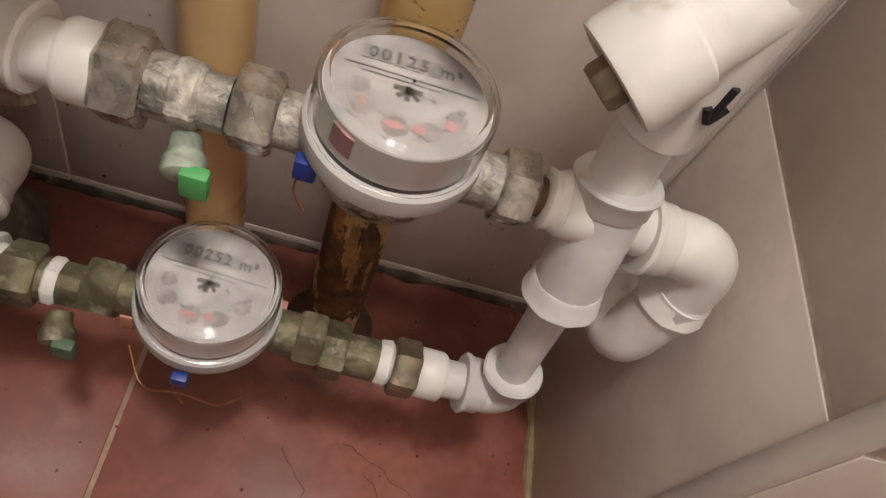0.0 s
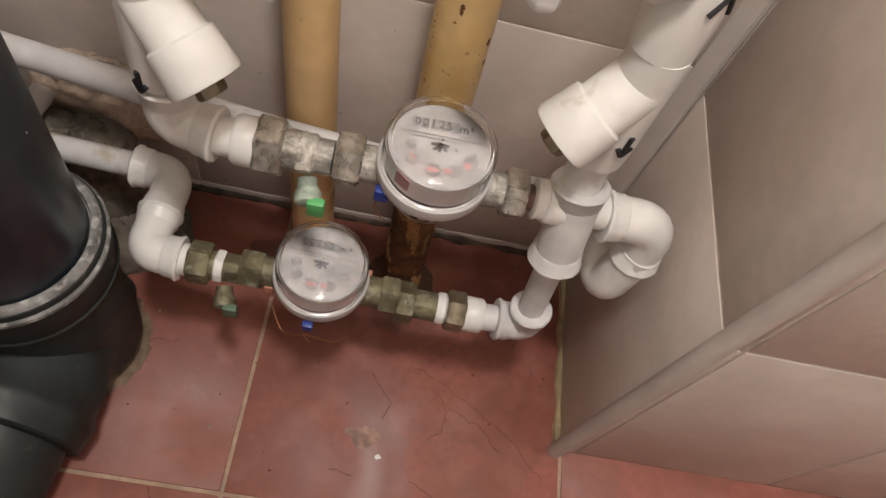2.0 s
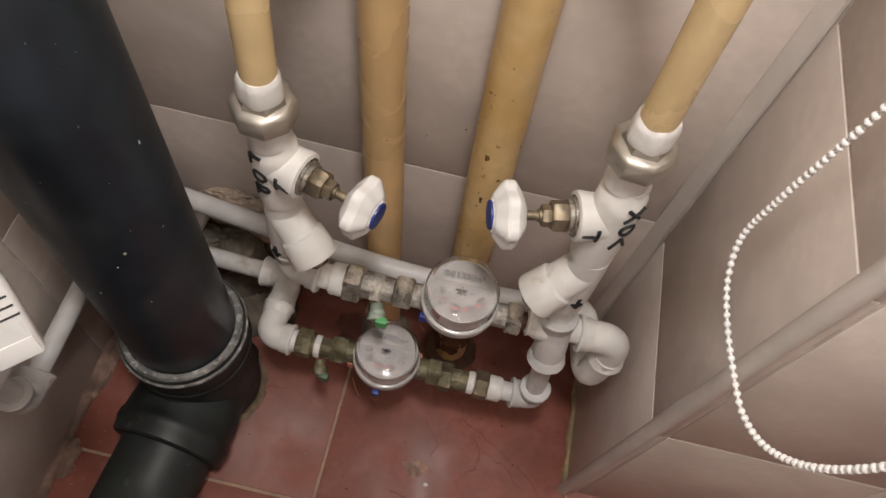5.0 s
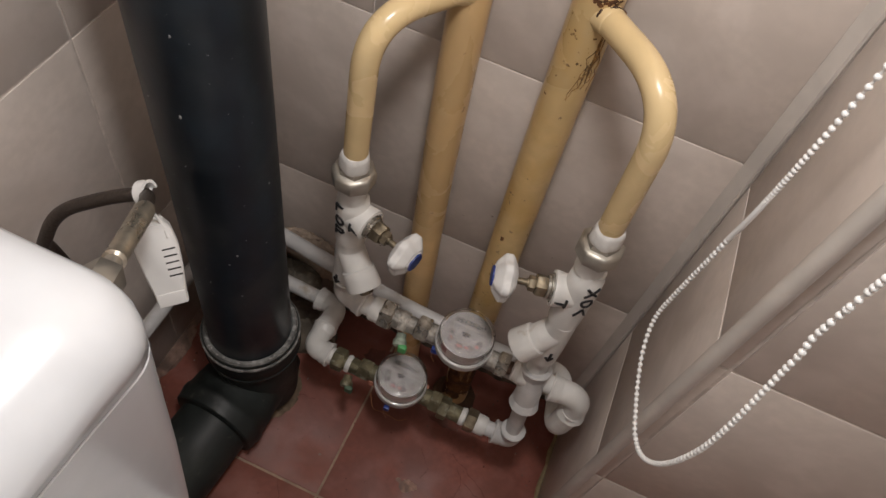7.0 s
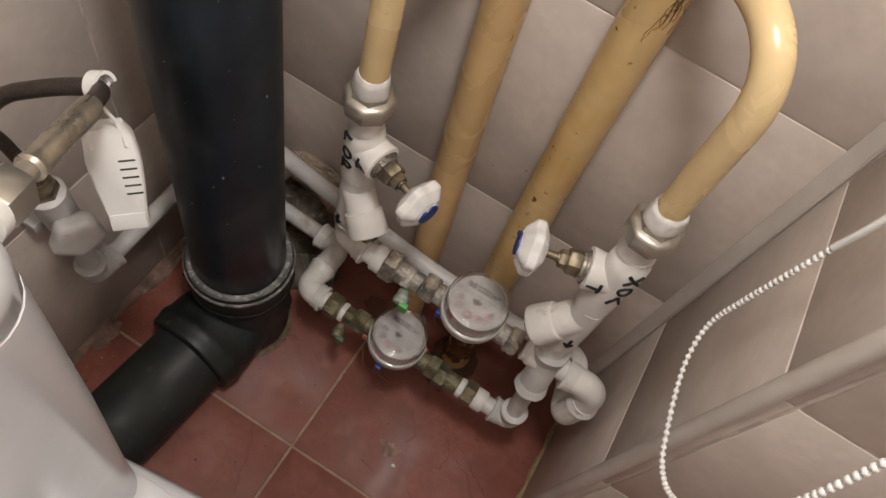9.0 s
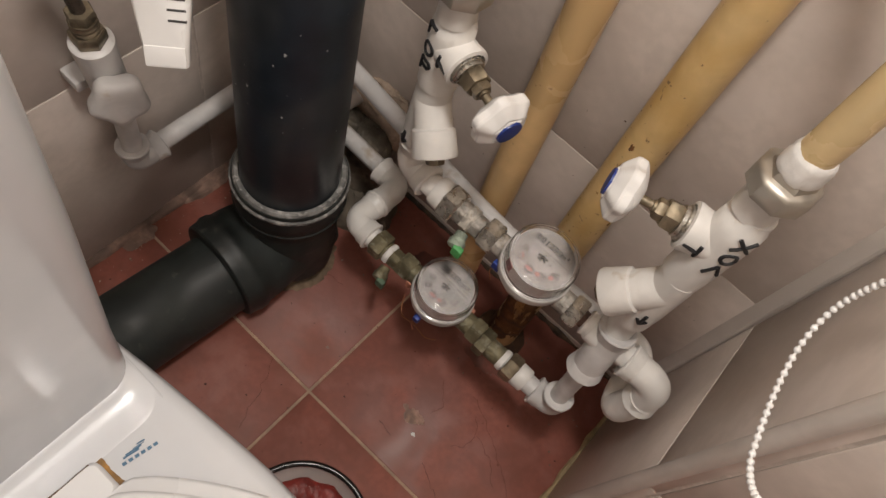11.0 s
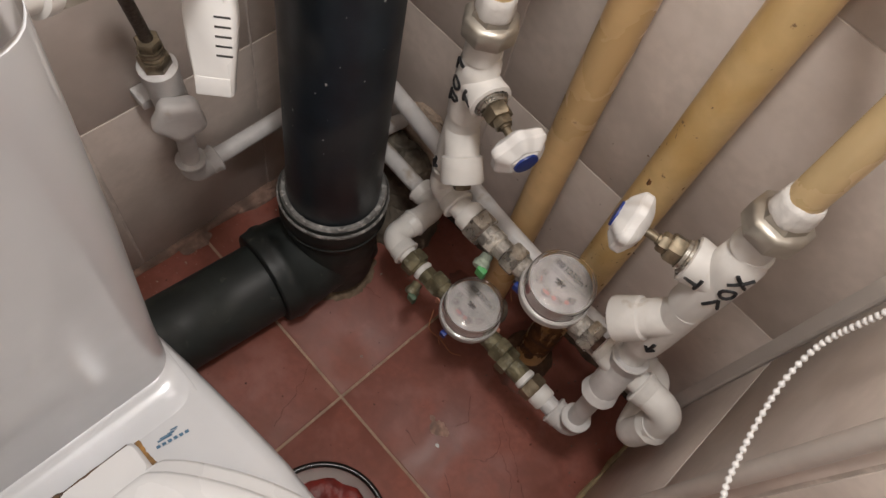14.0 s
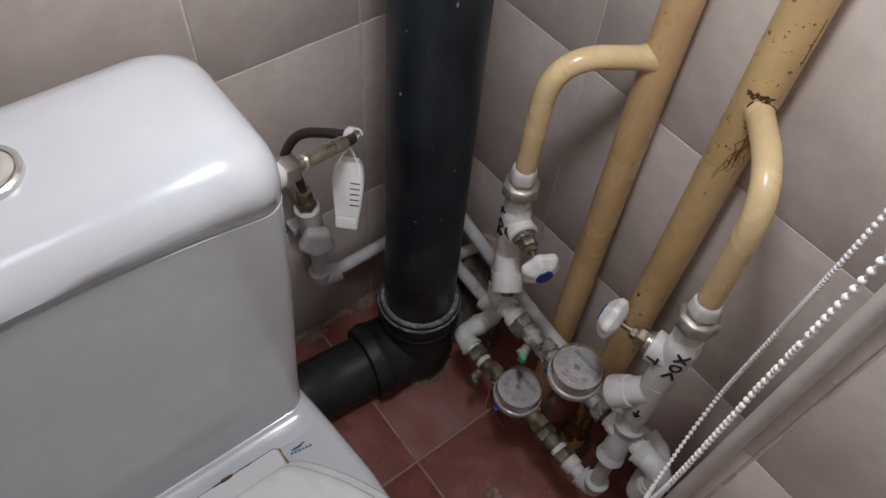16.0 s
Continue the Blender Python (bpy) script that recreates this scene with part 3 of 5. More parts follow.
def strainer(base, height, way, label):
    """A white plastic Y-strainer: an upright body and a slanting capped branch."""
    b, w = Vector(base), Vector(way).normalized()
    t = thing("strainer", b, label, "pipe fitting", "strainers")
    part("body", lathe(B(), [(0, 0.0140), (0.003, 0.0168), (0.030, 0.0172), (height - 0.014, 0.0160), (height, 0.0150)], b, (0, 0, 1), 30), PP, t)
    at = b + Vector((0, 0, height - 0.024))
    part("branch", lathe(B(), [(0.0, 0.0165), (0.026, 0.0165), (0.0275, 0.0190), (0.049, 0.0205), (0.0515, 0.0198), (0.052, 0.0170), (0.047, 0.0165)], at, w, 32), PP, t, "slanting white branch")
    part("plug", hexnut(B(), at, w, 0.045, 0.0585, 0.0085, 0.2), DULL_BRASS, t, "dull brass hexagon plug")
    strokes(t, "marker_writing", glyph("↓", 0.030 if base[0] > -0.2 else 0.010, 0.002 if base[0] > -0.2 else -0.003, 0.016, 0.008), b, (0, 0, 1), (0.22 if base[0] > -0.2 else -0.25, -0.95, 0), 0.0171, 0.0034, INK, "hand-drawn black arrow pointing down")
    return t


strainer((HOTX, HOTY, 0.336), 0.087, (0.60, -0.42, -0.62), "white plastic strainer with brass plug on hot line")
strainer((COLDX + 0.001, COLDY - 0.002, 0.348), 0.089, (-0.60, -0.36, -0.70), "white plastic strainer with brass plug on cold line")


def bend(points, r, fr, label, mat=PP, name="pipe_elbow", sockets=True, fillet=0.02):
    """A plastic elbow: a thick rounded bend with a socket lip on each end."""
    pts = [Vector(p) for p in points]
    t = thing(name, pts[1], label, "pipe fitting")
    part("body", sweep(B(), rounded(pts, fillet, 8), fr, 26), mat, t)
    if sockets:
        for a, b in ((pts[0], pts[1]), (pts[-1], pts[-2])):
            d = (b - a).normalized()
            part("socket", lathe(B(), [(-0.0010, r + 0.0006), (-0.0012, fr + 0.0018), (0.0002, fr + 0.0029), (0.0018, fr + 0.0026), (0.0034, fr + 0.0014), (0.010, fr + 0.0012), (0.012, fr)], a, d, 34, 0, lambda q: 1 + 0.035 * noise.noise(Vector((3 * math.cos(q), 3 * math.sin(q), a.x * 90 + a.z * 50)))), mat, t)
    return t


def plain_pipe(points, r, label, mat=PP, fillet=0.02, name="water_pipe"):
    return lone(name, sweep(B(), rounded(points, fillet, 8) if len(points) > 2 else points, r, 24), mat, label, "pipe")


# hot line: elbow, union, meter, outlet loop and the long pipe along the wall
HZ, HY = 0.3000, 0.0755
bend([(HOTX, HOTY, 0.332), (HOTX, HY + 0.004, HZ), (-0.322, HY, HZ)], 0.0105, 0.0150, "white plastic elbow under the hot strainer")
plain_pipe([(HOTX, HOTY, 0.338), (HOTX, HOTY, 0.322)], 0.0128, "short white plastic pipe")
plain_pipe([(-0.326, HY, HZ), (-0.306, HY, HZ)], 0.0122, "short white plastic pipe")


def line_union(at, way, parts_list, label):
    t = thing("threaded_union", at, label, "pipe fitting", "threaded unions")
    for nm, prof, segs, mt, lb in parts_list:
        if segs == 6:
            part(nm, hexnut(B(), at, way, prof[0], prof[1], prof[2], 0.25), mt, t, lb)
        else:
            ragged = (lambda a: 1 + 0.10 * noise.noise(Vector((3 * math.cos(a), 3 * math.sin(a), at[0] * 50))) + 0.05 * noise.noise(Vector((9 * math.cos(a), 9 * math.sin(a), at[0] * 50)))) if nm in ("thread_tape", "nipple") else None
            part(nm, lathe(B(), prof, at, way, segs + (10 if ragged else 0), 0.0, ragged), mt, t, lb)
    return t


X1 = (1, 0, 0)
line_union((-0.312, HY, HZ), X1, [
    ("sleeve", [(0.0, 0.0145), (0.002, 0.0158), (0.013, 0.0160), (0.0145, 0.0150)], 26, PP, "white plastic sleeve"),
    ("nut", (0.0135, 0.0305, 0.0195), 6, NICKEL, "dull nickel hexagon nut"),
    ("nipple", [(0.03, 0.0128), (0.039, 0.0128), (0.040, 0.0112), (0.060, 0.0112)], 20, SCALE, "limescaled nipple"),
    ("thread_tape", [(0.039, 0.0125), (0.041, 0.0136), (0.045, 0.0128), (0.048, 0.0133), (0.050, 0.0115)], 18, TAPE_DIRTY, "limed ragged thread tape"),
], "dull nickel union beside the hot water meter")


WINDOW = material("counter_window_plastic", (0.15, 0.14, 0.137), 0.5, vary=0.15, blotch=120)
DIAL_SHADE = material("faded_dial_print", (0.165, 0.142, 0.142), 0.6, vary=0.25, grain=300, blotch=160, bump=0.0)
DRUM = material("meter_drum_metal", (0.58, 0.55, 0.52), 0.35, metal=0.6, vary=0.15, blotch=30)


def water_meter(at, digits, label, turn, label_digits):
    """A domestic water meter: body with two threaded tails, ring, clear dome, dial."""
    c = Vector(at)
    t = thing("water_meter", c, label, "water meter", "water meters")
    part("body", lathe(B(), [(-0.020, 0.018), (-0.014, 0.026), (-0.002, 0.0305), (0.0045, 0.0330), (0.0060, 0.0335), (0.0100, 0.0330)], c, (0, 0, 1), 48), NICKEL, t, "dull metal meter body")
    for s in (-1, 1):
        tail = part("tail", lathe(B(), [(0.018, 0.0135), (0.034, 0.0120), (0.036, 0.0118), (0.048, 0.0118)], c, (s, 0, 0), 22), SCALE if c.z > 0.25 else OLD_BRASS, t, "threaded tail")
        part("nut", hexnut(B(), c, (s, 0, 0), 0.0435 if s < 0 else 0.046, 0.0605, 0.0170 if c.z > 0.25 else 0.0155, 0.15 * s), NICKEL if c.z > 0.25 else OLD_BRASS, tail, "hexagon coupling nut")
    part("rim", lathe(B(), [(0.0050, 0.0338), (0.0058, 0.0354), (0.0110, 0.0362), (0.0150, 0.0358), (0.0160, 0.0345), (0.0158, 0.0300)], c, (0, 0, 1), 56), METER, t, "greyish white plastic rim")
    # black ring paints the shade between rim and drum
    part("gap_ring", lathe(B(), [(0.0155, 0.0318), (0.0178, 0.0318)], c, (0, 0, 1), 48), INK, t, "black ring painted as the shaded gap")
    part("drum", lathe(B(), [(0.0176, 0.0305), (0.0182, 0.0318), (0.0335, 0.0310)], c, (0, 0, 1), 48), DRUM, t, "dull silver drum")
    dial = part("dial", lathe(B(), [(0.0335, 0.0306), (0.0338, 0.0306)], c, (0, 0, 1), 48), DIAL, t, "printed dial face")
    shell_out = [(0.0160, 0.0342), (0.0340, 0.0338), (0.0368, 0.0334), (0.0388, 0.0320), (0.0396, 0.0300), (0.0390, 0.0285), (0.0392, 0.0150), (0.0392, 0.0005)]
    shell_in = [(0.0382, 0.0005), (0.0382, 0.0290), (0.0374, 0.0316), (0.0360, 0.0326), (0.0340, 0.0328), (0.0160, 0.0332), (0.0160, 0.0342)]
    dome = part("dome", lathe(B(), shell_out + shell_in, c, (0, 0, 1), 56), CLEAR, t, "scratched clear plastic cover")
    dome.visible_shadow = False
    z = 0.0341
    m = Matrix.Translation(c) @ Matrix.Rotation(turn, 4, "Z")

    def flat(nm, loops, mt, lb=""):
        bm = B()
        for lp in loops:
            a = [bm.verts.new(m @ Vector((x, y, z))) for x, y in lp]
            b2 = [bm.verts.new(m @ Vector((x, y, z + 0.00015))) for x, y in lp]
            bm.faces.new(a[::-1])
            bm.faces.new(b2)
            for k in range(len(a)):
                bm.faces.new((a[k], a[(k + 1) % len(a)], b2[(k + 1) % len(a)], b2[k]))
        return part(nm, bm, mt, dial, lb)

    def bar(x0, y0, x1, y1, w):
        d = Vector((x1 - x0, y1 - y0)).normalized() * w / 2
        return [(x0 - d.y, y0 + d.x), (x0 + d.y, y0 - d.x), (x1 + d.y, y1 - d.x), (x1 - d.y, y1 + d.x)]

    def disc(x, y, r, n=14, k=1.0):
        return [(x + r * math.cos(q), y + k * r * math.sin(q)) for q in rays_of(n)]

    flat("counter_window", [[(-0.0205 + 0.0064 * k, 0.0098), (-0.0153 + 0.0064 * k, 0.0098), (-0.0153 + 0.0064 * k, 0.0178), (-0.0205 + 0.0064 * k, 0.0178)] for k in range(5)], WINDOW, "grey counter windows")
    spots = ((-0.0185, -0.0045, 0.0040), (-0.0160, -0.0145, 0.0046), (-0.0035, -0.0200, 0.0050), (0.0095, -0.0180, 0.0046), (0.0185, -0.0085, 0.0042))
    flat("small_dial", [[(x + r * (1 + 0.25 * noise.noise(Vector((2 * math.cos(q), 2 * math.sin(q), x * 300)))) * math.cos(q), y + r * (1 + 0.25 * noise.noise(Vector((2 * math.cos(q), 2 * math.sin(q), y * 300)))) * math.sin(q)) for q in rays_of(18)] for x, y, r in spots], DIAL_SHADE, "faded printed small dials")
    z = 0.0343
    txt = bpy.data.curves.new("counter_digits", "FONT")
    txt.body, txt.size, txt.align_x, txt.align_y, txt.extrude = label_digits, 0.0080, "CENTER", "CENTER", 0.0001
    txt.space_character, txt.offset = 1.22, 0.00022
    ob = new("counter_digits", txt)
    deps = bpy.context.evaluated_depsgraph_get()
    deps.update()
    me = bpy.data.meshes.new_from_object(ob.evaluated_get(deps))
    bpy.data.objects.remove(ob)
    me.materials.clear()
    me.materials.append(INK_GREY)
    ob = new("counter_digits", me)
    ob.parent = dial
    ob.matrix_basis = m @ Matrix.Translation((0.0005, 0.0137, z + 0.0001))
    ob["label"] = "grey counter digits"
    flat("divider", [bar(-0.026, 0.0055, 0.026, 0.0055, 0.0007), bar(-0.019, 0.0030, 0.012, 0.0030, 0.0005)], INK_PALE)
    flat("star_wheel", [bar(-0.0065, -0.0008, 0.0045, -0.0008, 0.0024), bar(-0.0048, -0.0050, 0.001, -0.0005, 0.0020), bar(-0.001, 0.001, -0.001, -0.0062, 0.0020), bar(0.0035, -0.0048, -0.002, 0.0005, 0.0018)], INK_GREY, "dark star-shaped flow wheel")
    red = c.z > 0.25
    flat("red_pointer", [disc(-0.004, -0.0195, 0.0042, 14, 0.45), disc(0.005, -0.0185, 0.0028, 14, 0.8)] + ([disc(0.0165, -0.0125, 0.0025), bar(-0.018, -0.010, -0.015, -0.0145, 0.0016)] if red else []), RED_INK, "faded red pointers")
    rings = []
    for x, y, r in ((-0.017, -0.0125, 0.0048), (-0.0035, -0.0195, 0.0055), (0.008, -0.0185, 0.0048), (0.0175, -0.0115, 0.0048)):
        ring = [(math.cos(q), math.sin(q)) for q in rays_of(16)]
        rings += [[(x + r * a0, y + r * b0), (x + r * a1, y + r * b1), (x + r * 0.90 * a1, y + r * 0.90 * b1), (x + r * 0.90 * a0, y + r * 0.90 * b0)] for (a0, b0), (a1, b1) in list(zip(ring, ring[1:] + ring[:1]))[::2]]
    flat("scale_ring", rings, INK_PALE, "faded printed scale rings")
    flat("small_scale", [disc(-0.0185, -0.006, 0.0016), disc(0.020, -0.004, 0.0016), bar(0.008, -0.0015, 0.0095, -0.0035, 0.0015), bar(-0.010, -0.0155, -0.006, -0.0165, 0.0006), bar(0.011, -0.0165, 0.014, -0.015, 0.0006)], INK_PALE)
    return t


meterA = water_meter((-0.1905, 0.0775, HZ), 5, "grey hot water meter with clear cover between brass unions", 0.02, "00125 m³")
water_meter((-0.2495, 0.0550, 0.1635), 5, "grey cold water meter with clear cover near floor", -0.05, "00252 m³")
bm = B()
loft(bm, [[Vector((-0.1905 + r * math.sin(q), 0.0775 - r * math.cos(q), HZ + z)) for r, z in ((0.0312, 0.0220), (0.03195, 0.0220), (0.0317, 0.0315), (0.0309, 0.0315))] for q in (-0.80, -0.72, -0.64, -0.56, -0.48)])
part("red_label", bm, RED_INK, meterA, "faded red sticker")

# outlet of the hot meter
line_union((-0.132, HY + 0.002, HZ), X1, [
    ("nipple", [(0.0, 0.0085), (0.012, 0.0085)], 16, PINKISH, "oxidised copper nipple"),
    ("thread_tape", [(0.0070, 0.0108), (0.0085, 0.0135), (0.012, 0.0124), (0.015, 0.0138), (0.018, 0.0122)], 18, TAPE, "ragged white thread tape"),
    ("sleeve", [(0.014, 0.0125), (0.016, 0.0145), (0.030, 0.0145)], 24, PP, "white plastic sleeve"),
], "white threaded sleeve beside hot water meter")
EX, EY, EZ0, EZ1 = -0.0335, 0.085, 0.288, 0.2180
plain_pipe([(-0.105, HY + 0.006, HZ - 0.001), (-0.062, EY, EZ0)], 0.0125, "short white plastic pipe")
bend([(-0.072, EY - 0.002, EZ0 + 0.001), (EX, EY, EZ0), (EX, EY - 0.005, 0.250)], 0.0105, 0.0155, "white plastic elbow beside tiled wall", fillet=0.024)
bend([(EX, EY - 0.005, 0.262), (EX - 0.0065, EY - 0.009, EZ1 - 0.015), (EX - 0.0165, 0.112, EZ1 + 0.002)], 0.0105, 0.0155, "white plastic elbow beside tiled wall", sockets=False, fillet=0.022)
bend([(EX - 0.0155, 0.107, EZ1 + 0.001), (EX - 0.0215, 0.136, EZ1 + 0.009), (-0.082, 0.136, EZ1 + 0.010)], 0.0105, 0.0148, "white plastic elbow behind the outlet loop", fillet=0.022)
plain_pipe([(-0.070, 0.136, EZ1 + 0.010), (-0.16, 0.128, 0.231), (-0.30, 0.132, 0.236), (-0.555, 0.166, 0.230)], 0.0106, "long greyish plastic pipe along the wall behind meters", PP_GREY, 0.05)

# cold line: offset bend, bottom elbow, union, meter, elbows to the wall
plain_pipe([(COLDX + 0.001, COLDY, 0.352), (-0.0985, 0.082, 0.305)], 0.0128, "short white plastic pipe")
bend([(-0.0988, 0.0825, 0.318), (-0.0955, 0.074, 0.285), (-0.0925, 0.066, 0.250)], 0.0105, 0.0162, "greyish plastic offset coupling on cold line", PP_GREY, "pipe_coupling", True, 0.03)
plain_pipe([(-0.0926, 0.0665, 0.253), (-0.0855, 0.0585, 0.165)], 0.0103, "greyish plastic pipe with faint print", PP_GREY)
CZ, CY = 0.1545, 0.0555
bend([(-0.0862, 0.0590, 0.178), (-0.0845, CY + 0.001, CZ - 0.001), (-0.108, CY, CZ)], 0.0105, 0.0142, "greyish plastic elbow near red floor", PP_GREY, fillet=0.018)
plain_pipe([(-0.104, CY, CZ), (-0.124, CY, CZ)], 0.0108, "short greyish plastic pipe", PP_GREY)
line_union((-0.1195, CY, CZ), (-1, 0, 0), [
    ("sleeve", [(0.0, 0.0125), (0.002, 0.0140), (0.014, 0.0142), (0.0155, 0.0130)], 24, PP, "white plastic sleeve"),
    ("nut", (0.0150, 0.0300, 0.0165), 6, DULL_BRASS, "aged brass hexagon nut"),
    ("thread_tape", [(0.030, 0.0105), (0.032, 0.0125), (0.037, 0.0122), (0.039, 0.0105)], 18, TAPE, "white thread tape"),
    ("nipple", [(0.038, 0.0112), (0.0615, 0.0112)], 18, OLD_BRASS, "limed brass nipple"),
    ("ring", (0.0560, 0.0700, 0.0165), 6, OLD_BRASS, "limed green hexagon nut"),
], "limed brass union beside the cold water meter")
line_union((-0.3110, CY, CZ + 0.002), (-1, 0, 0), [
    ("nipple", [(-0.010, 0.0108), (0.024, 0.0108)], 18, OLD_BRASS, "limed brass nipple"),
    ("thread_tape", [(0.012, 0.0112), (0.014, 0.0124), (0.018, 0.0120), (0.019, 0.0108)], 18, TAPE, "white thread tape"),
    ("nut", (0.022, 0.0390, 0.0165), 6, OLD_BRASS, "limed brass hexagon nut"),
], "limed brass union beside the cold water meter")
plain_pipe([(-0.348, CY, CZ + 0.002), (-0.366, CY, CZ + 0.002)], 0.0125, "short greyish plastic pipe", PP)
bend([(-0.356, CY, CZ + 0.002), (-0.3835, CY + 0.001, CZ + 0.002), (-0.3815, 0.092, CZ + 0.002)], 0.0105, 0.0148, "white plastic elbow below the hot line", fillet=0.022)
bend([(-0.3815, 0.089, CZ + 0.002), (-0.3800, 0.128, CZ), (-0.412, 0.130, CZ - 0.001)], 0.0105, 0.0148, "white plastic elbow by the wall", fillet=0.022)
plain_pipe([(-0.405, 0.130, CZ - 0.001), (-0.560, 0.138, CZ - 0.006)], 0.0106, "greyish plastic pipe running behind sewer stack", PP_GREY)

# ---- seals and wires on the meters ----
def lead_seal(at, mat, label, size=0.006):
    x, y, z = at
    t = thing("meter_seal", at, label, "seal", "meter seals")
    part("tag", box(B(), (x - size * 0.75, y - size * 0.5, z - size * 0.9), (x + size * 0.75, y + size * 0.5, z + size * 0.9), size * 0.25), mat, t)
    part("wire", sweep(B(), rounded([(x, y, z), (x - 0.004, y - 0.002, z - 0.012), (x + 0.003, y - 0.004, z - 0.022)], 0.006, 4), 0.0005, 6), COPPER, t, "thin copper wire")
    return t


lead_seal((-0.2190, 0.0580, 0.2995), BLUE, "small blue plastic seal on the hot water meter")
seal = lead_seal((-0.2520, 0.0165, 0.166), BLUE, "small blue plastic seal on the cold water meter", 0.0052)
part("wire", sweep(B(), rounded([(-0.281, 0.030, 0.160), (-0.270, 0.012, 0.150), (-0.252, 0.012, 0.162), (-0.232, 0.012, 0.152), (-0.222, 0.018, 0.156)], 0.010, 5), 0.0006, 6), COPPER, seal, "thin copper wire")


def drain_tap(at, mat, label, old):
    """A small seal cock under a union."""
    x, y, z = at
    t = thing("seal_tap", at, label, "seal", "seal taps")
    part("stem", lathe(B(), [(0, 0.0062), (0.006, 0.0065), (0.010, 0.0088), (0.0155, 0.0086), (0.017, 0.006)], (x, y, z), (0.2, -0.85, -0.25), 14), OLD_BRASS if old else GREEN_PALE, t)
    part("wing", box(B(), (x + 0.0030, y - 0.0205, z - 0.0110), (x + 0.0140, y - 0.0140, z + 0.0035), 0.0020), mat, t, "plastic wing")
    return t


drain_tap((-0.2655, 0.0665, 0.2865), GREEN, "bright green plastic seal below the hot union", False)
drain_tap((-0.3215, 0.0450, 0.1440), GREEN_OLD, "dusty green seal below the cold union", True)
lone("pink_washer", box(B(), (-0.2175, 0.0635, 0.158), (-0.2120, 0.0700, 0.170), 0.001), PINK, "torn pink rubber washer beside the cold meter", "washer")
lone("pink_washer", box(B(), (-0.2900, 0.0420, 0.150), (-0.2835, 0.0470, 0.163), 0.001), PINK, "torn pink rubber washer beside the cold meter", "washer")

# ---- supply valve on the left wall ----
VX, VY = -0.578, -0.079
plain_pipe([(-0.575, 0.150, 0.198), (VX - 0.001, VY + 0.012, 0.192)], 0.0103, "greyish plastic pipe along tiled wall", PP_GREY)
bend([(VX, VY + 0.030, 0.192), (VX, VY, 0.190), (VX, VY, 0.218)], 0.0105, 0.0142, "greyish plastic elbow on tiled wall", PP_GREY, fillet=0.018)
plain_pipe([(VX, VY, 0.210), (VX + 0.002, VY, 0.285)], 0.0103, "short greyish plastic pipe", PP_GREY)
av = thing("angle_valve", (VX, VY, 0.28), "white plastic supply valve with brass top on tiled wall", "valve")
V0 = Vector((VX + 0.002, VY, 0.280))
part("body", lathe(B(), [(0, 0.0125), (0.004, 0.0160), (0.045, 0.0168), (0.085, 0.0172), (0.095, 0.0180), (0.108, 0.0180), (0.110, 0.0150)], V0, (0.05, -0.08, 1), 28), PP_GREY, av)
KD = Vector((0.72, -0.30, 0.10)).normalized()
part("port", lathe(B(), [(0.006, 0.0135), (0.026, 0.0150)], V0 + Vector((0, 0, 0.055)), KD, 24), PP_GREY, av)
part("knob", lathe(B(), [(0.020, 0.0150), (0.023, 0.0205), (0.028, 0.0235), (0.037, 0.0240), (0.041, 0.0220), (0.0425, 0.0160), (0.0415, 0.0080)], V0 + Vector((0, 0, 0.055)), KD, 40, 0.5, lambda a: 1 + 0.09 * math.cos(5 * a)), PP_GREY, av, "lobed white plastic knob", sharp=60)
part("clip", box(B(), (VX - 0.0315, VY - 0.028, 0.318), (VX - 0.008, VY - 0.006, 0.330), 0.003), PP_GREY, av, "plastic wall clip")
VT = V0 + Vector((0.005, -0.009, 0.109))
part("nut", hexnut(B(), VT, (0.05, -0.05, 1), 0.0, 0.013, 0.0145, 0.2), DULL_BRASS, av, "brass nut")
part("thread", lathe(B(), [(0.013, 0.0105), (0.016, 0.0115), (0.018, 0.0105), (0.021, 0.0115), (0.023, 0.0105), (0.026, 0.0112)], VT, (0.05, -0.05, 1), 18), DULL_BRASS, av, "brass thread")
part("top_nut", hexnut(B(), VT, (0.05, -0.05, 1), 0.026, 0.036, 0.0115, 0.0), DULL_BRASS, av, "brass nut")

FERRULE = material("tarnished_ferrule", (0.54, 0.49, 0.40), 0.32, metal=0.85, vary=0.15, grain=160, blotch=60, bump=0.2)
hose = thing("flexible_hose", VT + Vector((0, 0, 0.03)), "braided flexible hose looping from valve to cistern", "hose")
HN = Vector((-0.3935, -0.1945, 0.6830))
HD = (Vector((-0.4320, -0.1010, 0.6375)) - HN).normalized()
FE = HN + HD * 0.113
loop = rounded([VT + Vector((0.001, -0.001, 0.03)), VT + Vector((0.002, -0.012, 0.105)), (-0.540, -0.122, 0.535), (-0.525, -0.106, 0.578), (-0.480, -0.084, 0.601), (-0.4515, -0.0765, 0.614), FE - HD * 0.01], 0.04, 10)
part("tube", sweep(B(), loop, 0.0057, 14), HOSE, hose, "dark grey braided hose")
part("ferrule", lathe(B(), [(0.040, 0.0060), (0.042, 0.0080)] + [(0.042 + 0.0032 * k, 0.0069 + 0.0008 * (k % 2)) for k in range(1, 14)] + [(0.086, 0.0076), (0.107, 0.0076), (0.111, 0.0062)], HN, HD, 20), FERRULE, hose, "crimped chrome ferrule")
part("neck", lathe(B(), [(0.02, 0.0060), (0.044, 0.0060)], HN, HD, 18), NICKEL_CLEAN, hose)
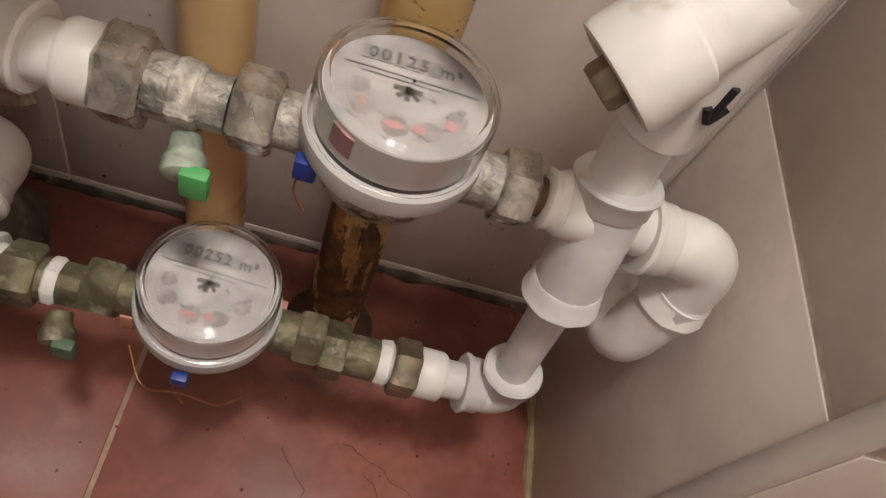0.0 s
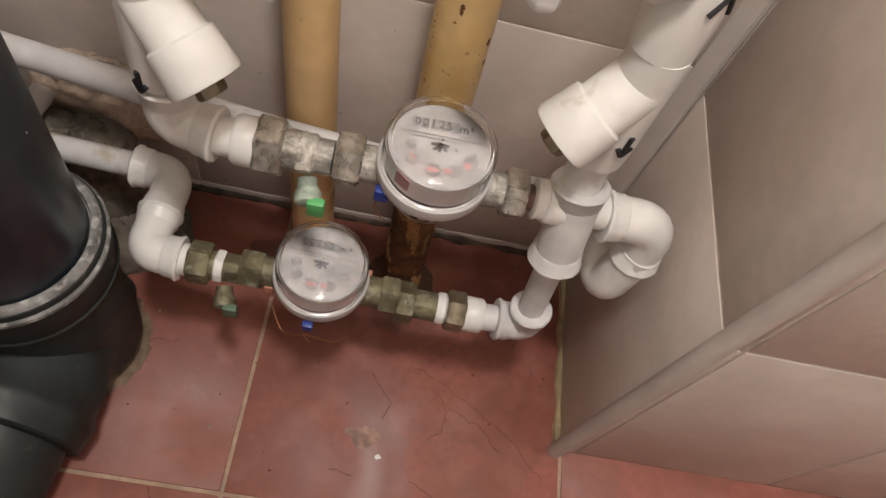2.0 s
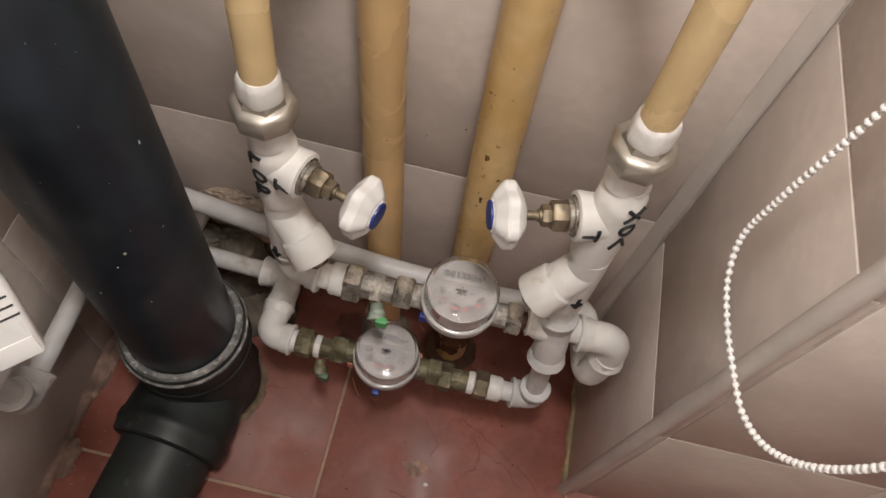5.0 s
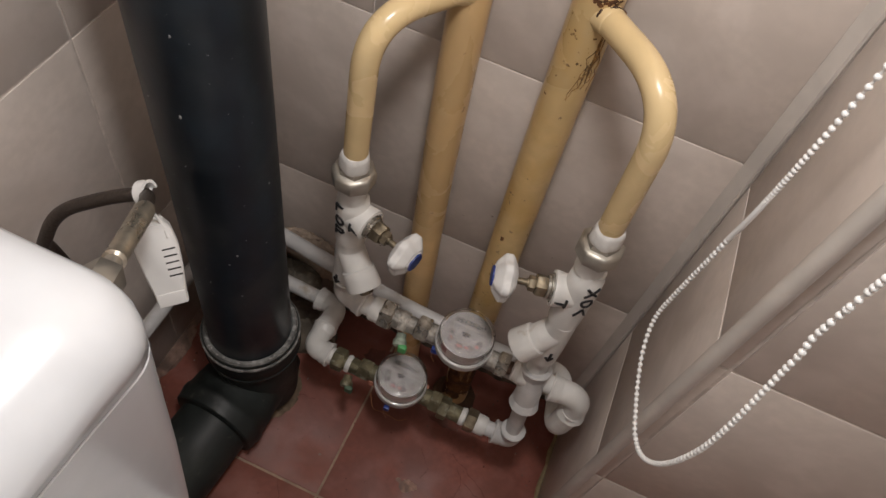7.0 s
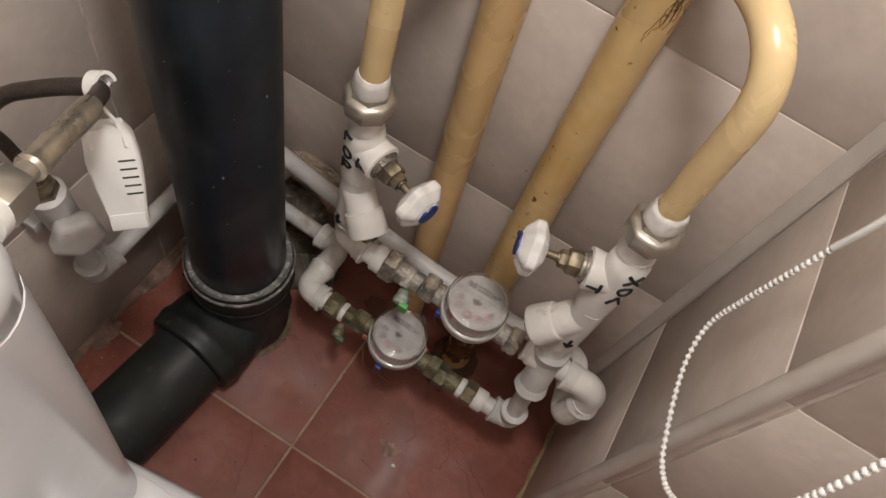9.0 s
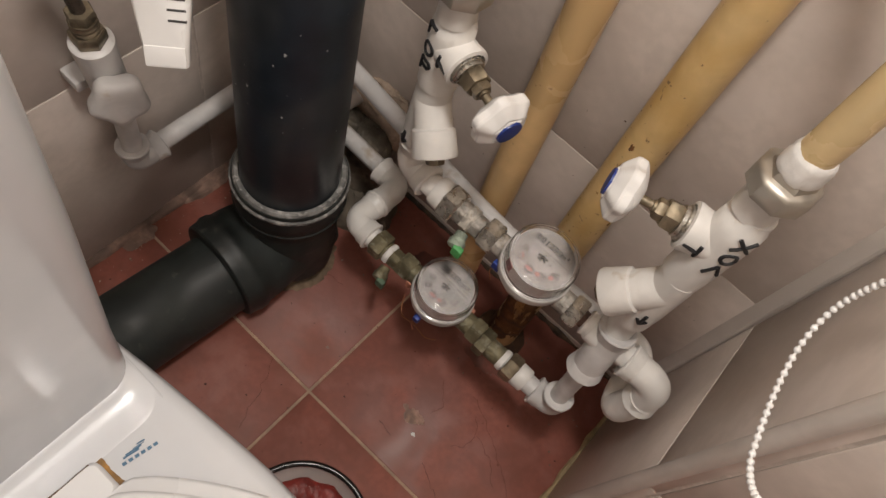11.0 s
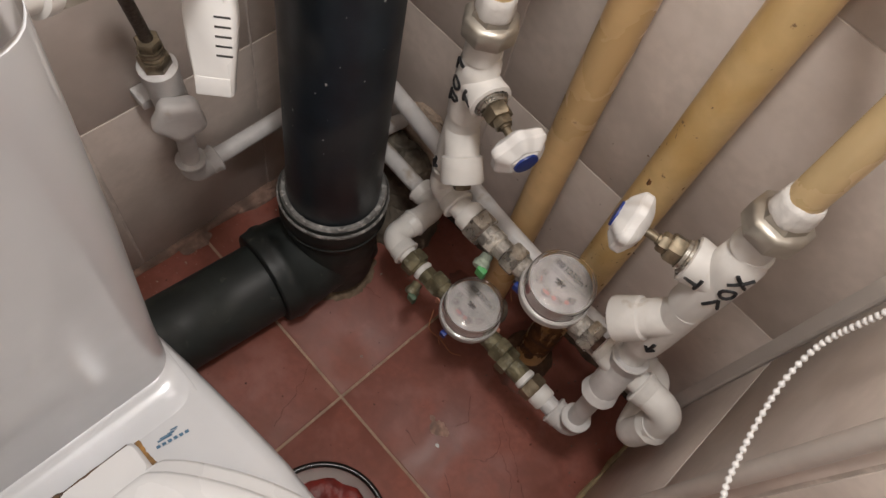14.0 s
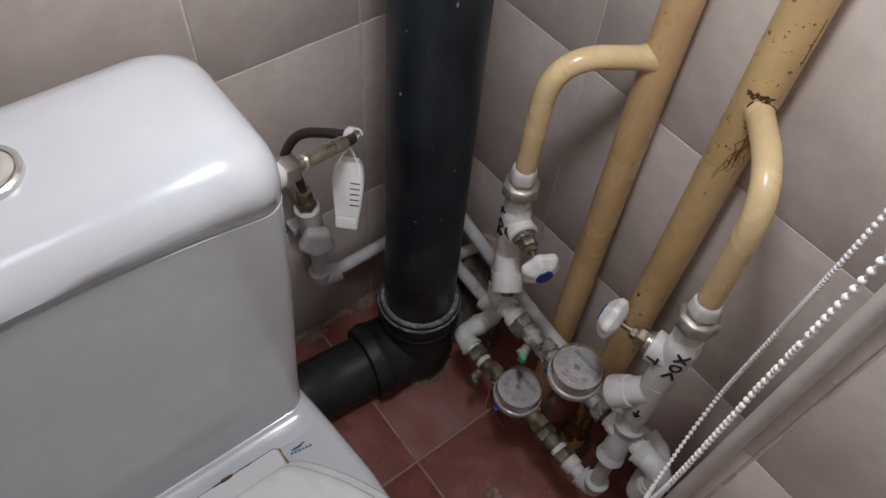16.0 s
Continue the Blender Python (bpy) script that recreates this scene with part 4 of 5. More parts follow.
part("nut", hexnut(B(), HN, HD, 0.003, 0.027, 0.0136, 0.1), NICKEL_CLEAN, hose, "nickel hexagon nut")
part("thread", lathe(B(), [(-0.024, 0.0100), (-0.006, 0.0100), (-0.005, 0.0128), (0.0030, 0.0128), (0.0034, 0.0100)], HN, HD, 24), PP, hose, "white plastic inlet thread")

tag = thing("freshener_holder", (-0.455, -0.085, 0.52), "white plastic rim freshener holder hanging from hose", "freshener")
TT, TB = Vector((-0.4660, -0.0725, 0.624)), Vector((-0.4285, -0.1065, 0.5130))
down = (TB - TT).normalized()
side = down.cross(Vector((0.55, -0.6, 0.5))).normalized()
face = side.cross(down).normalized()
TM = Matrix((side, -down, face)).transposed().to_4x4()
if TM.determinant() < 0:
    TM = Matrix((-side, -down, face)).transposed().to_4x4()
TM.translation = TB
bm = B()
loft(bm, [[TM @ Vector((x * s, y, f)) for x, y in ((-0.0125, 0.0), (0.0125, 0.0), (0.0132, 0.011), (0.0162, 0.036), (0.0172, 0.056), (0.0150, 0.072), (0.0105, 0.079), (-0.0105, 0.079), (-0.0150, 0.072), (-0.0172, 0.056), (-0.0162, 0.036), (-0.0132, 0.011))] for f, s in ((-0.007, 0.86), (-0.005, 0.97), (0.003, 1.0), (0.0065, 0.97), (0.0085, 0.86))])
shell = part("case", bm, HANDLE, tag, "white plastic case", sharp=50)
# dark bars on the closed case paint the shade inside its slots
for k in range(5):
    part("slot", box(B(), (0.0035, 0.029 + k * 0.0065, 0.0078), (0.0140, 0.0303 + k * 0.0065, 0.0088), 0, TM), INK_GREY, shell, "dark bar painted as a shaded slot")
part("band", box(B(), (-0.0118, 0.0005, 0.0072), (0.0118, 0.0135, 0.0092), 0.0008, TM), HANDLE, shell)
HC = Vector((-0.4545, -0.0772, 0.6135))
HA = Vector((-0.0285, -0.0075, -0.013)).normalized()
HS = HA.cross(Vector((0, 0, 1))).normalized()
HU = HS.cross(HA)
ring = [HC + (HS * math.cos(q) + HU * math.sin(q)) * 0.0088 for q in (radians(-20 + 12 * k) for k in range(19))]
part("clip", loft(B(), [[p + HA * a + (p - HC).normalized() * b for a, b in ((-0.0045, -0.0012), (0.0045, -0.0012), (0.0045, 0.0012), (-0.0045, 0.0012))] for p in ring]), HANDLE, tag, "curled white clip over the hose")
for x, end in ((-0.011, ring[0]), (0.011, ring[-1])):
    part("strap", sweep(B(), rounded([TM @ Vector((x, 0.066, 0.0085)), TM @ Vector((x * 0.8, 0.082, 0.006)), end], 0.006, 5), 0.0013, 8), HANDLE, tag, "thin white hanging strap")

# ---- toilet ----
wc = thing("toilet", (-0.1, -0.40, 0), "white ceramic close-coupled toilet with lowered lid", "toilet")
TY0, TY1 = -0.585, -0.2170


def tank_loop(x0, x1, y0, y1, z, r=0.032, arch=0.0):
    """A rounded outline at height z, its middle raised by the arch."""
    loop = rrect(x0, x1, y0, y1, r, z, 7)
    full = []
    for a, b in zip(loop, loop[1:] + loop[:1]):
        n = 8 if abs(a.y - b.y) > 0.1 else 1
        full += [a.lerp(b, k / n) for k in range(n)]
    return [p + Vector((0, 0, arch * max(0.0, 1 - ((p.y + 0.401) / 0.184) ** 2))) for p in full]


TX = -0.476
part("tank_ledge", loft(B(), [tank_loop(TX, x, TY0 + 0.002, TY1 - 0.012 - d, z, 0.021) for x, d, z in ((-0.296, 0.0, 0.3590), (-0.298, 0.0005, 0.3609), (-0.312, 0.0010, 0.3613), (-0.323, 0.0015, 0.3620), (-0.330, 0.0020, 0.3632), (-0.3345, 0.0025, 0.3650), (-0.336, 0.003, 0.3660), (-0.346, 0.015, 0.3664))]), CERAMIC, wc, "raised ceramic ledge under cistern", sharp=60)
cistern = part("cistern", loft(B(), [tank_loop(TX, -0.3375, TY0 + 0.004, TY1 - 0.0125, 0.3640, 0.022), tank_loop(TX, -0.335, TY0 + 0.004, TY1 - 0.0105, 0.42, 0.023),
                                     tank_loop(TX, -0.326, TY0 + 0.002, TY1 - 0.001, 0.58, 0.024), tank_loop(TX, -0.3175, TY0, TY1 + 0.006, 0.7310, 0.028, 0.020), tank_loop(TX + 0.002, -0.3195, TY0 + 0.002, TY1 + 0.004, 0.7320, 0.026, 0.020)]), CERAMIC, wc, "white ceramic cistern", sharp=60)
lid = part("cistern_lid", loft(B(), [tank_loop(TX + 0.002, -0.3195, TY0 + 0.002, TY1 + 0.004, 0.7334, 0.026, 0.020), tank_loop(TX, -0.3172, TY0, TY1 + 0.006, 0.7342, 0.028, 0.020), tank_loop(TX - 0.002, -0.3140, TY0 - 0.002, TY1 + 0.008, 0.750, 0.034, 0.014), tank_loop(TX - 0.002, -0.3132, TY0 - 0.002, TY1 + 0.008, 0.759, 0.036, 0.005),
                                     tank_loop(TX, -0.3150, TY0, TY1 + 0.006, 0.770, 0.037), tank_loop(TX + 0.005, -0.322, TY0 + 0.006, TY1, 0.782, 0.037), tank_loop(TX + 0.014, -0.335, TY0 + 0.016, TY1 - 0.011, 0.7905, 0.034),
                                     tank_loop(TX + 0.030, -0.357, TY0 + 0.032, TY1 - 0.028, 0.7960, 0.026), tank_loop(TX + 0.05, -0.385, TY0 + 0.06, TY1 - 0.05, 0.7975, 0.02)]), CERAMIC, wc, "rounded white ceramic cistern lid", sharp=70)
BX, BY = -0.397, -0.379
part("button_ring", lathe(B(), [(0.795, 0.0245), (0.8015, 0.0245), (0.8030, 0.0225), (0.8022, 0.0205), (0.799, 0.0200)], (BX, BY, 0), (0, 0, 1), 36), CHROME, lid, "chrome ring")
part("button", lathe(B(), [(0.797, 0.0195), (0.8020, 0.0192), (0.8032, 0.0170), (0.8034, 0.002)], (BX, BY, 0), (0, 0, 1), 36), CHROME, lid, "chrome flush button")


def plan(x0, x1, half, z, taper=0.10, e_back=5.0, n=72, yc=-0.405):
    """An egg-shaped outline, wide at the back, from x0 to x1."""
    out = []
    for a in rays_of(n):
        c, s = math.cos(a), math.sin(a)
        e = 2.0 if c > 0 else e_back
        mid = x0 + (x1 - x0) * 0.42
        rx = (x1 - mid) if c > 0 else (mid - x0)
        k = (abs(c) ** e + abs(s) ** 2.6) ** (-1 / 2.6) if c > 0 else (abs(c) ** e + abs(s) ** e) ** (-1 / e)
        grow = 1.0 if c > 0 else 1.0 - taper * min(1, -c * 1.35) ** 1.2
        out.append(Vector((mid + rx * c * k, yc + half * grow * s * k, z)))
    return out


part("bowl", loft(B(), [plan(-0.42, -0.03, 0.095, 0.0), plan(-0.42, -0.03, 0.095, 0.02), plan(-0.43, -0.02, 0.092, 0.10), plan(-0.45, 0.03, 0.11, 0.20), plan(-0.475, 0.10, 0.165, 0.30),
                        plan(-0.480, 0.125, 0.190, 0.338), plan(-0.480, 0.128, 0.193, 0.350), plan(-0.477, 0.124, 0.189, 0.358), plan(-0.470, 0.116, 0.181, 0.3612)]), CERAMIC, wc, "white ceramic bowl and deck", sharp=60)
def seat_plan(inset, z, yc=-0.405):
    """Outline of the seat: a straight back, sides that spread forward, a round front."""
    x0, xm, x1, h0, full = -0.284 + inset * 0.3, -0.14, 0.122 - inset, 0.127 - inset, 0.196 - inset
    side = [(x0, h0 * 0.5), (x0, h0 * 0.97), (x0 + 0.002, h0 + 0.0015)]
    side += [(x0 + (xm - x0) * k / 14, h0 + (full - h0) * math.sin(k / 14 * math.pi / 2) ** 0.85) for k in range(1, 15)]
    side += [(xm + (x1 - xm) * math.sin(k / 16 * math.pi / 2), full * math.cos(k / 16 * math.pi / 2)) for k in range(1, 16)]
    return [Vector((x, yc + h, z)) for x, h in side] + [Vector((x1, yc, z))] + [Vector((x, yc - h, z)) for x, h in side[::-1]]


seat = part("seat", loft(B(), [seat_plan(q, z) for q, z in ((0.004, 0.3630), (0.0, 0.3655), (0.0, 0.3735), (0.003, 0.3770))]), SEAT, wc, "white plastic seat", sharp=60)
part("seat_lid", loft(B(), [seat_plan(q, z) for q, z in ((0.014, 0.3785), (0.0115, 0.3805), (0.0115, 0.3860), (0.0145, 0.3890), (0.022, 0.3903), (0.06, 0.3915))]), SEAT, wc, "closed white plastic seat lid", sharp=60)
part("hinge_block", loft(B(), [tank_loop(-0.3085, -0.281, -0.525, -0.2855, z, 0.006) for z in (0.360, 0.3735)] + [tank_loop(-0.3065, -0.283, -0.523, -0.2875, 0.3765, 0.005)]), SEAT, wc, "white plastic hinge block")
part("hinge_stain", loft(B(), [[Vector((-0.3085 + 0.0245 * k / 10, -0.2875, z)) for z in (0.3600, 0.3640)] + [Vector((-0.3085 + 0.0245 * k / 10, -0.2842 + 0.0034 * abs(noise.noise(Vector((k * 0.55, 1.3, 0)))) + 0.0018 * k / 10, z)) for z in (0.3634, 0.3600)] for k in range(11)]), RUST, wc, "brown rust stain at hinge")
crust = [Vector((-0.3070 + 0.0006 * noise.noise(Vector((k * 0.7, 4.0, 0))), -0.290 - 0.004 * k, 0.3762)) for k in range(48)]
part("hinge_stain", sweep(B(), crust, [0.0003 + 0.0017 * max(0, noise.noise(q * 70)) + (0.0016 if k in (13, 14, 15) else 0) for k, q in enumerate(crust)], 7), RUST_DARK, wc, "dark rust stain at hinge")
# printed mark on the deck: a wing shape over a row of bars
LM = Matrix.Translation((-0.2965, -0.2650, 0.3622)) @ Matrix.Rotation(radians(80), 4, "Z") @ Matrix.Scale(0.56, 4)
bm = B()
for k in range(6):
    x = -0.020 + k * 0.0078
    box(bm, (x, -0.007, 0.0), (x + 0.0052, -0.0030, 0.0003), 0, LM)
for x0, x1, y0, y1 in ((-0.016, 0.004, 0.000, 0.0022), (-0.012, 0.008, 0.0024, 0.0042), (-0.002, 0.012, 0.0044, 0.0054), (0.004, 0.014, 0.0064, 0.0082)):
    box(bm, (x0, y0, 0.0), (x1, y1, 0.0003), 0, LM)
part("printed_mark", bm, LOGO_BLUE, wc, "small blue printed maker's mark")

# ---- enamel bowl with a red cloth ----
pot = thing("enamel_bowl", (-0.188, -0.2095, 0), "white enamel bowl with black rim on red floor", "bowl")
part("shell", lathe(B(), [(0.002, 0.050), (0.003, 0.056), (0.030, 0.070), (0.052, 0.0735), (0.052, 0.0715), (0.030, 0.068), (0.006, 0.054), (0.005, 0.002)], (-0.188, -0.2095, 0), (0, 0, 1), 48), ENAMEL, pot)
part("rim", sweep(B(), [(-0.188 + 0.0738 * math.cos(a), -0.2095 + 0.0738 * math.sin(a), 0.053) for a in rays_of(56)], 0.0036, 10, True), ENAMEL_BLACK, pot, "chipped black rim")
bm = B()
cloth = [[Vector((-0.188, -0.2095, 0)) + Vector((0.0655 * q / 9 * math.cos(a), 0.0655 * q / 9 * math.sin(a), 0.026 + 0.010 * noise.noise(Vector((math.cos(a) * q * 0.45, math.sin(a) * q * 0.45, 2.0))) - 0.006 * (q / 9) ** 3)) for a in rays_of(40)] for q in range(9, 0, -1)]
loft(bm, [[v - Vector((0, 0, 0.016)) for v in cloth[0]]] + cloth)
lone("red_cloth", bm, RED_CLOTH, "crumpled wet red cloth in enamel bowl", "cloth", sharp=80)

# ---- bead chain of a blind ----
chain = thing("bead_chain", (-0.035, -0.01, 0.5), "white plastic bead chain loop hanging by tiled column", "chain")
FAR, NEAR = Vector((-0.043, 0.060, 0)), Vector((-0.0142, -0.0811, 0))
WAY = (FAR - NEAR).normalized()
LOOP = [(0.118, 1.34), (0.118, 1.30), (0.120, 0.80), (0.127, 0.68), (0.133, 0.60), (0.1335, 0.555), (0.118, 0.530), (0.092, 0.5185), (0.060, 0.5145), (0.035, 0.5165), (0.012, 0.5350), (-0.006, 0.575), (-0.015, 0.63), (-0.013, 0.68), (-0.002, 0.755), (0.004, 0.83), (0.004, 1.30), (0.004, 1.34)]
course = []
for a, b, c, d in zip(LOOP, LOOP[1:], LOOP[2:], LOOP[3:]):
    for k in range(60):
        f = k / 60
        u, z = (0.5 * (2 * q1 + (q2 - q0) * f + (2 * q0 - 5 * q1 + 4 * q2 - q3) * f ** 2 + (3 * q1 - q0 - 3 * q2 + q3) * f ** 3) for q0, q1, q2, q3 in zip(a, b, c, d))
        course.append(NEAR + WAY * u + Vector((0, 0, z)))
line_pts, run = [course[0]], 0.0
for a, b in zip(course, course[1:]):
    run += (b - a).length
    if run >= 0.0054:
        line_pts.append(b)
        run -= 0.0054
bm = B()
bmesh.ops.create_icosphere(bm, subdivisions=2, radius=0.00228)
bead = as_mesh("bead", bm, HANDLE, 80)
line_pts.sort(key=lambda q: q.z)
for q in line_pts[:290]:
    ob = new("bead", bead)
    ob.parent, ob.location = chain, q - chain.location
bm = B()
for q in line_pts[290:]:
    bmesh.ops.create_icosphere(bm, subdivisions=1, radius=0.00228, matrix=Matrix.Translation(q))
if len(bm.verts):
    tagged(part("upper_beads", bm, HANDLE, chain), kind="stuff")
part("cord", sweep(B(), course[::5], 0.0009, 6), HANDLE, chain)

# ---- mortar and rubble round the pipe feet ----
def lump(name, c, size, mat, label, seed, segs=26, steps=8, rough=0.0):
    bm = B()
    rows = []
    for i in range(steps + 1):
        t = i / steps
        r = math.cos(t * math.pi / 2) ** 0.6
        rows.append([Vector((c[0] + size[0] * r * math.cos(a), c[1] + size[1] * r * math.sin(a), c[2] + size[2] * math.sin(t * math.pi / 2)))
                     + 0.22 * min(size) * noise.noise_vector(Vector((r * math.cos(a) * 2.2, r * math.sin(a) * 2.2, t * 2 + seed)))
                     + rough * noise.noise_vector(Vector((size[0] * r * math.cos(a), size[1] * r * math.sin(a), size[2] * t + seed)) * 130)
                     + 0.5 * rough * noise.noise_vector(Vector((size[0] * r * math.cos(a), size[1] * r * math.sin(a), size[2] * t + seed)) * 300) for a in rays_of(segs)])
    loft(bm, rows)
    return lone(name, bm, mat, label, "mortar", kind="structure", sharp=60)


PINK_MORTAR = material("pinkish_mortar", (0.34, 0.22, 0.17), 0.95, vary=0.3, grain=90, blotch=25, bump=0.8)
EDGE_MORTAR = material("beige_mortar", (0.24, 0.17, 0.11), 0.95, vary=0.4, grain=80, blotch=20, bump=0.8)
lump("mortar_corner", (-0.50, 0.150, -0.003), (0.11, 0.062, 0.045), MORTAR, "rough grey mortar in the corner behind sewer stack", 3.0, 90, 26, 0.0035)
lump("mortar_foot", (-0.458, 0.030, -0.003), (0.063, 0.061, 0.009), EDGE_MORTAR, "grey mortar round the foot of the stack", 7.0, 80, 10, 0.003)
lump("mortar_cold", (P3.x, P3.y, -0.002), (0.036, 0.034, 0.010), material("rusty_mortar", (0.13, 0.075, 0.045), 0.95, vary=0.3, grain=90, blotch=30, bump=0.8), "rust-stained mortar round the cold riser", 11.0, 40, 10, 0.002)
lump("mortar_hot", (P2.x, P2.y, -0.002), (0.034, 0.032, 0.008), MORTAR, "grey mortar round the hot riser", 13.0, 40, 10, 0.002)
FILM = material("dusty_grey_film", (0.17, 0.145, 0.11), 0.6, vary=0.3, grain=90, blotch=24, bump=0.8, spots=(0.30, 0.26, 0.21), spot_scale=50, spot_at=0.6, soft=0.15)
lump("mortar_heap", (-0.480, 0.170, -0.002), (0.058, 0.040, 0.135), FILM, "dusty dark heap of film and mortar in the corner", 17.0, 90, 40, 0.0035)
lump("mortar_ledge", (-0.470, 0.203, 0.100), (0.062, 0.014, 0.085), CHALK, "tan mortar smeared up the tiled wall", 19.0, 70, 30, 0.004)
plain_pipe([(-0.511, 0.150, 0.152), (-0.513, 0.206, 0.134)], 0.0102, "short yellowed plastic pipe going into the wall", PP_GREY)
edge = [Vector((XL + 0.001, -0.34 + 0.018 * k, -0.001)) for k in range(31)]
lone("mortar_skirting", sweep(B(), edge, [0.0085 + 0.006 * noise.noise(q * 26) for q in edge], 10), PINK_MORTAR, "rough pinkish mortar where the wall meets floor", "mortar", kind="structure", sharp=60)

GRIME = material("brown_grey_grime", (0.10, 0.066, 0.044), 0.95, vary=0.4, grain=110, blotch=30, bump=0.9, spots=(0.24, 0.18, 0.13), spot_scale=60, spot_at=0.6, soft=0.12)
back = [Vector((-0.43 + 0.008 * k, YB + 0.002, -0.001)) for k in range(53)]
lone("mortar_line", sweep(B(), back, [0.0065 + 0.005 * noise.noise(q * 38) + 0.002 * noise.noise(q * 120) for q in back], 10), GRIME, "dirty crumbling mortar along the foot of tiled wall", "mortar", kind="structure", sharp=60)
lump("mortar_lump", (-0.597, -0.098, -0.003), (0.013, 0.024, 0.007), PINK_MORTAR, "crumbled beige mortar lump on red floor by the wall", 23.0, 36, 12, 0.003)
lump("mortar_lump", (-0.602, 0.02, -0.003), (0.013, 0.05, 0.009), PINK_MORTAR, "crumbled beige mortar lump on red floor by the wall", 29.0, 36, 12, 0.003)

# ---- marks on the floor ----
def smear(name, x, y, r, mat, label, seed):
    bm = B()
    n = 44
    edge = [r * (0.75 + 0.40 * noise.noise(Vector((math.cos(a) * 0.9, math.sin(a) * 0.9, seed))) + 0.18 * noise.noise(Vector((math.cos(a) * 4, math.sin(a) * 4, seed)))) for a in rays_of(n)]
    loft(bm, [[Vector((x + e * k * math.cos(a), y + e * k * 0.75 * math.sin(a), z)) for e, a in zip(edge, rays_of(n))] for k, z in ((1.0, 0.0002), (0.985, 0.0004), (0.4, 0.0005))])
    return lone(name, bm, mat, label, "stain", kind="structure")


STAIN = material("brown_floor_stain", (0.215, 0.072, 0.050), 0.6, vary=0.2, grain=90, blotch=30, bump=0.15)
smear("trim_stain", -0.180, 0.125, 0.060, STAIN, "brown rusty stain on red floor tile", 40.0)
smear("trim_stain", -0.285, 0.140, 0.060, STAIN, "brown grimy stain on red floor tile", 43.0)
smear("trim_smear", -0.186, -0.017, 0.018, SMEAR, "dried chalky smear on red floor tile", 2.0)
smear("trim_smear", -0.202, -0.014, 0.006, SMEAR, "dried chalky smear on red floor tile", 5.0)
smear("trim_smear", -0.172, -0.033, 0.004, PP, "white paint speck on red floor tile", 8.0)
smear("trim_smear", -0.325, -0.030, 0.0035, SMEAR, "pale paint speck on red floor tile", 9.0)
for k, (x, y, r) in enumerate(((-0.2425, 0.046, 0.0016), (-0.350, -0.141, 0.0019), (-0.116, 0.14, 0.0022), (-0.36, -0.02, 0.0013), (-0.30, 0.035, 0.0014))):
    smear("trim_speck", x, y, r, DIRT, "dark dirt speck on red floor tile", 20.0 + k)
for k, pts in enumerate((((-0.150, 0.06), (-0.10, 0.035), (-0.05, 0.005), (-0.012, -0.035)), ((-0.19, 0.045), (-0.168, 0.02), (-0.172, 0.0)), ((-0.36, -0.09), (-0.342, -0.13), (-0.325, -0.18)), ((-0.43, 0.02), (-0.40, 0.04), (-0.37, 0.045)), ((-0.14, -0.05), (-0.10, -0.07), (-0.06, -0.075)), ((-0.215, -0.05), (-0.19, -0.055)), ((-0.128, 0.040), (-0.112, 0.020), (-0.116, 0.0), (-0.128, -0.012)), ((-0.112, 0.022), (-0.085, 0.012), (-0.055, -0.012)))):
    fine = []
    for (x0, y0), (x1, y1) in zip(pts, pts[1:]):
        for q in range(10):
            x, y = x0 + (x1 - x0) * q / 10, y0 + (y1 - y0) * q / 10
            fine.append(Vector((x, y, 0.0)) + Vector((0.0045 * noise.noise(Vector((x * 90, y * 90, 3.0))), 0.0045 * noise.noise(Vector((x * 90, y * 90, 9.0))), 0.0001)) + Vector((0.0012 * noise.noise(Vector((x * 400, y * 400, 1.0))), 0.0012 * noise.noise(Vector((x * 400, y * 400, 5.0))), 0)))
    lone("trim_crack", sweep(B(), fine, [0.0002 + 0.0005 * abs(noise.noise(q * 130)) for q in fine], 6), DIRT, "fine dark crack in red floor tile", "crack", kind="structure")

# ---- crumbs and grime ----
def crumbs(name, mat, label, count, place, seed):
    r = random.Random(seed)
    verts, faces = [], []
    for _ in range(count):
        p, s = place(r), 0.0004 + 0.0012 * r.random() ** 3
        n = len(verts)
        for q in ((1, 0, 0), (-1, 0, 0), (0, 1, 0), (0, -1, 0), (0, 0, 0.8), (0, 0, -0.8)):
            verts.append(Vector(p) + Vector([s * x * r.uniform(0.6, 1.5) for x in q]))
        faces += [(n + i, n + j, n + k) for i, j, k in ((0, 2, 4), (2, 1, 4), (1, 3, 4), (3, 0, 4), (2, 0, 5), (1, 2, 5), (3, 1, 5), (0, 3, 5))]
    me = bpy.data.meshes.new(name)
    me.from_pydata(verts, [], faces)
    me.materials.append(mat)
    return tagged(new(name, me), label, "debris", kind="stuff")


crumbs("floor_crumbs", MORTAR, "grey crumbs and dust on red floor along the wall", 240, lambda r: (r.uniform(-0.42, -0.02), YB - 0.01 - 0.14 * r.random() ** 1.6, 0.0004), 1)
crumbs("floor_specks", DIRT, "dark specks of dirt on red floor", 110, lambda r: (r.uniform(-0.58, 0.02), r.uniform(-0.30, 0.19), 0.0), 2)
crumbs("corner_crumbs", CHALK, "pale mortar crumbs on red floor by the wall", 160, lambda r: (XL + 0.008 + 0.06 * r.random() ** 2, r.uniform(-0.34, 0.19), 0.0004), 3)
crumbs("wall_specks", RUST_DARK, "dark specks on the tiled wall above floor", 70, lambda r: (r.uniform(-0.42, -0.02), YB - 0.0002, 0.02 + 0.38 * r.random() ** 1.5), 4)

# ---- tiles ----
tile_meshes = {}


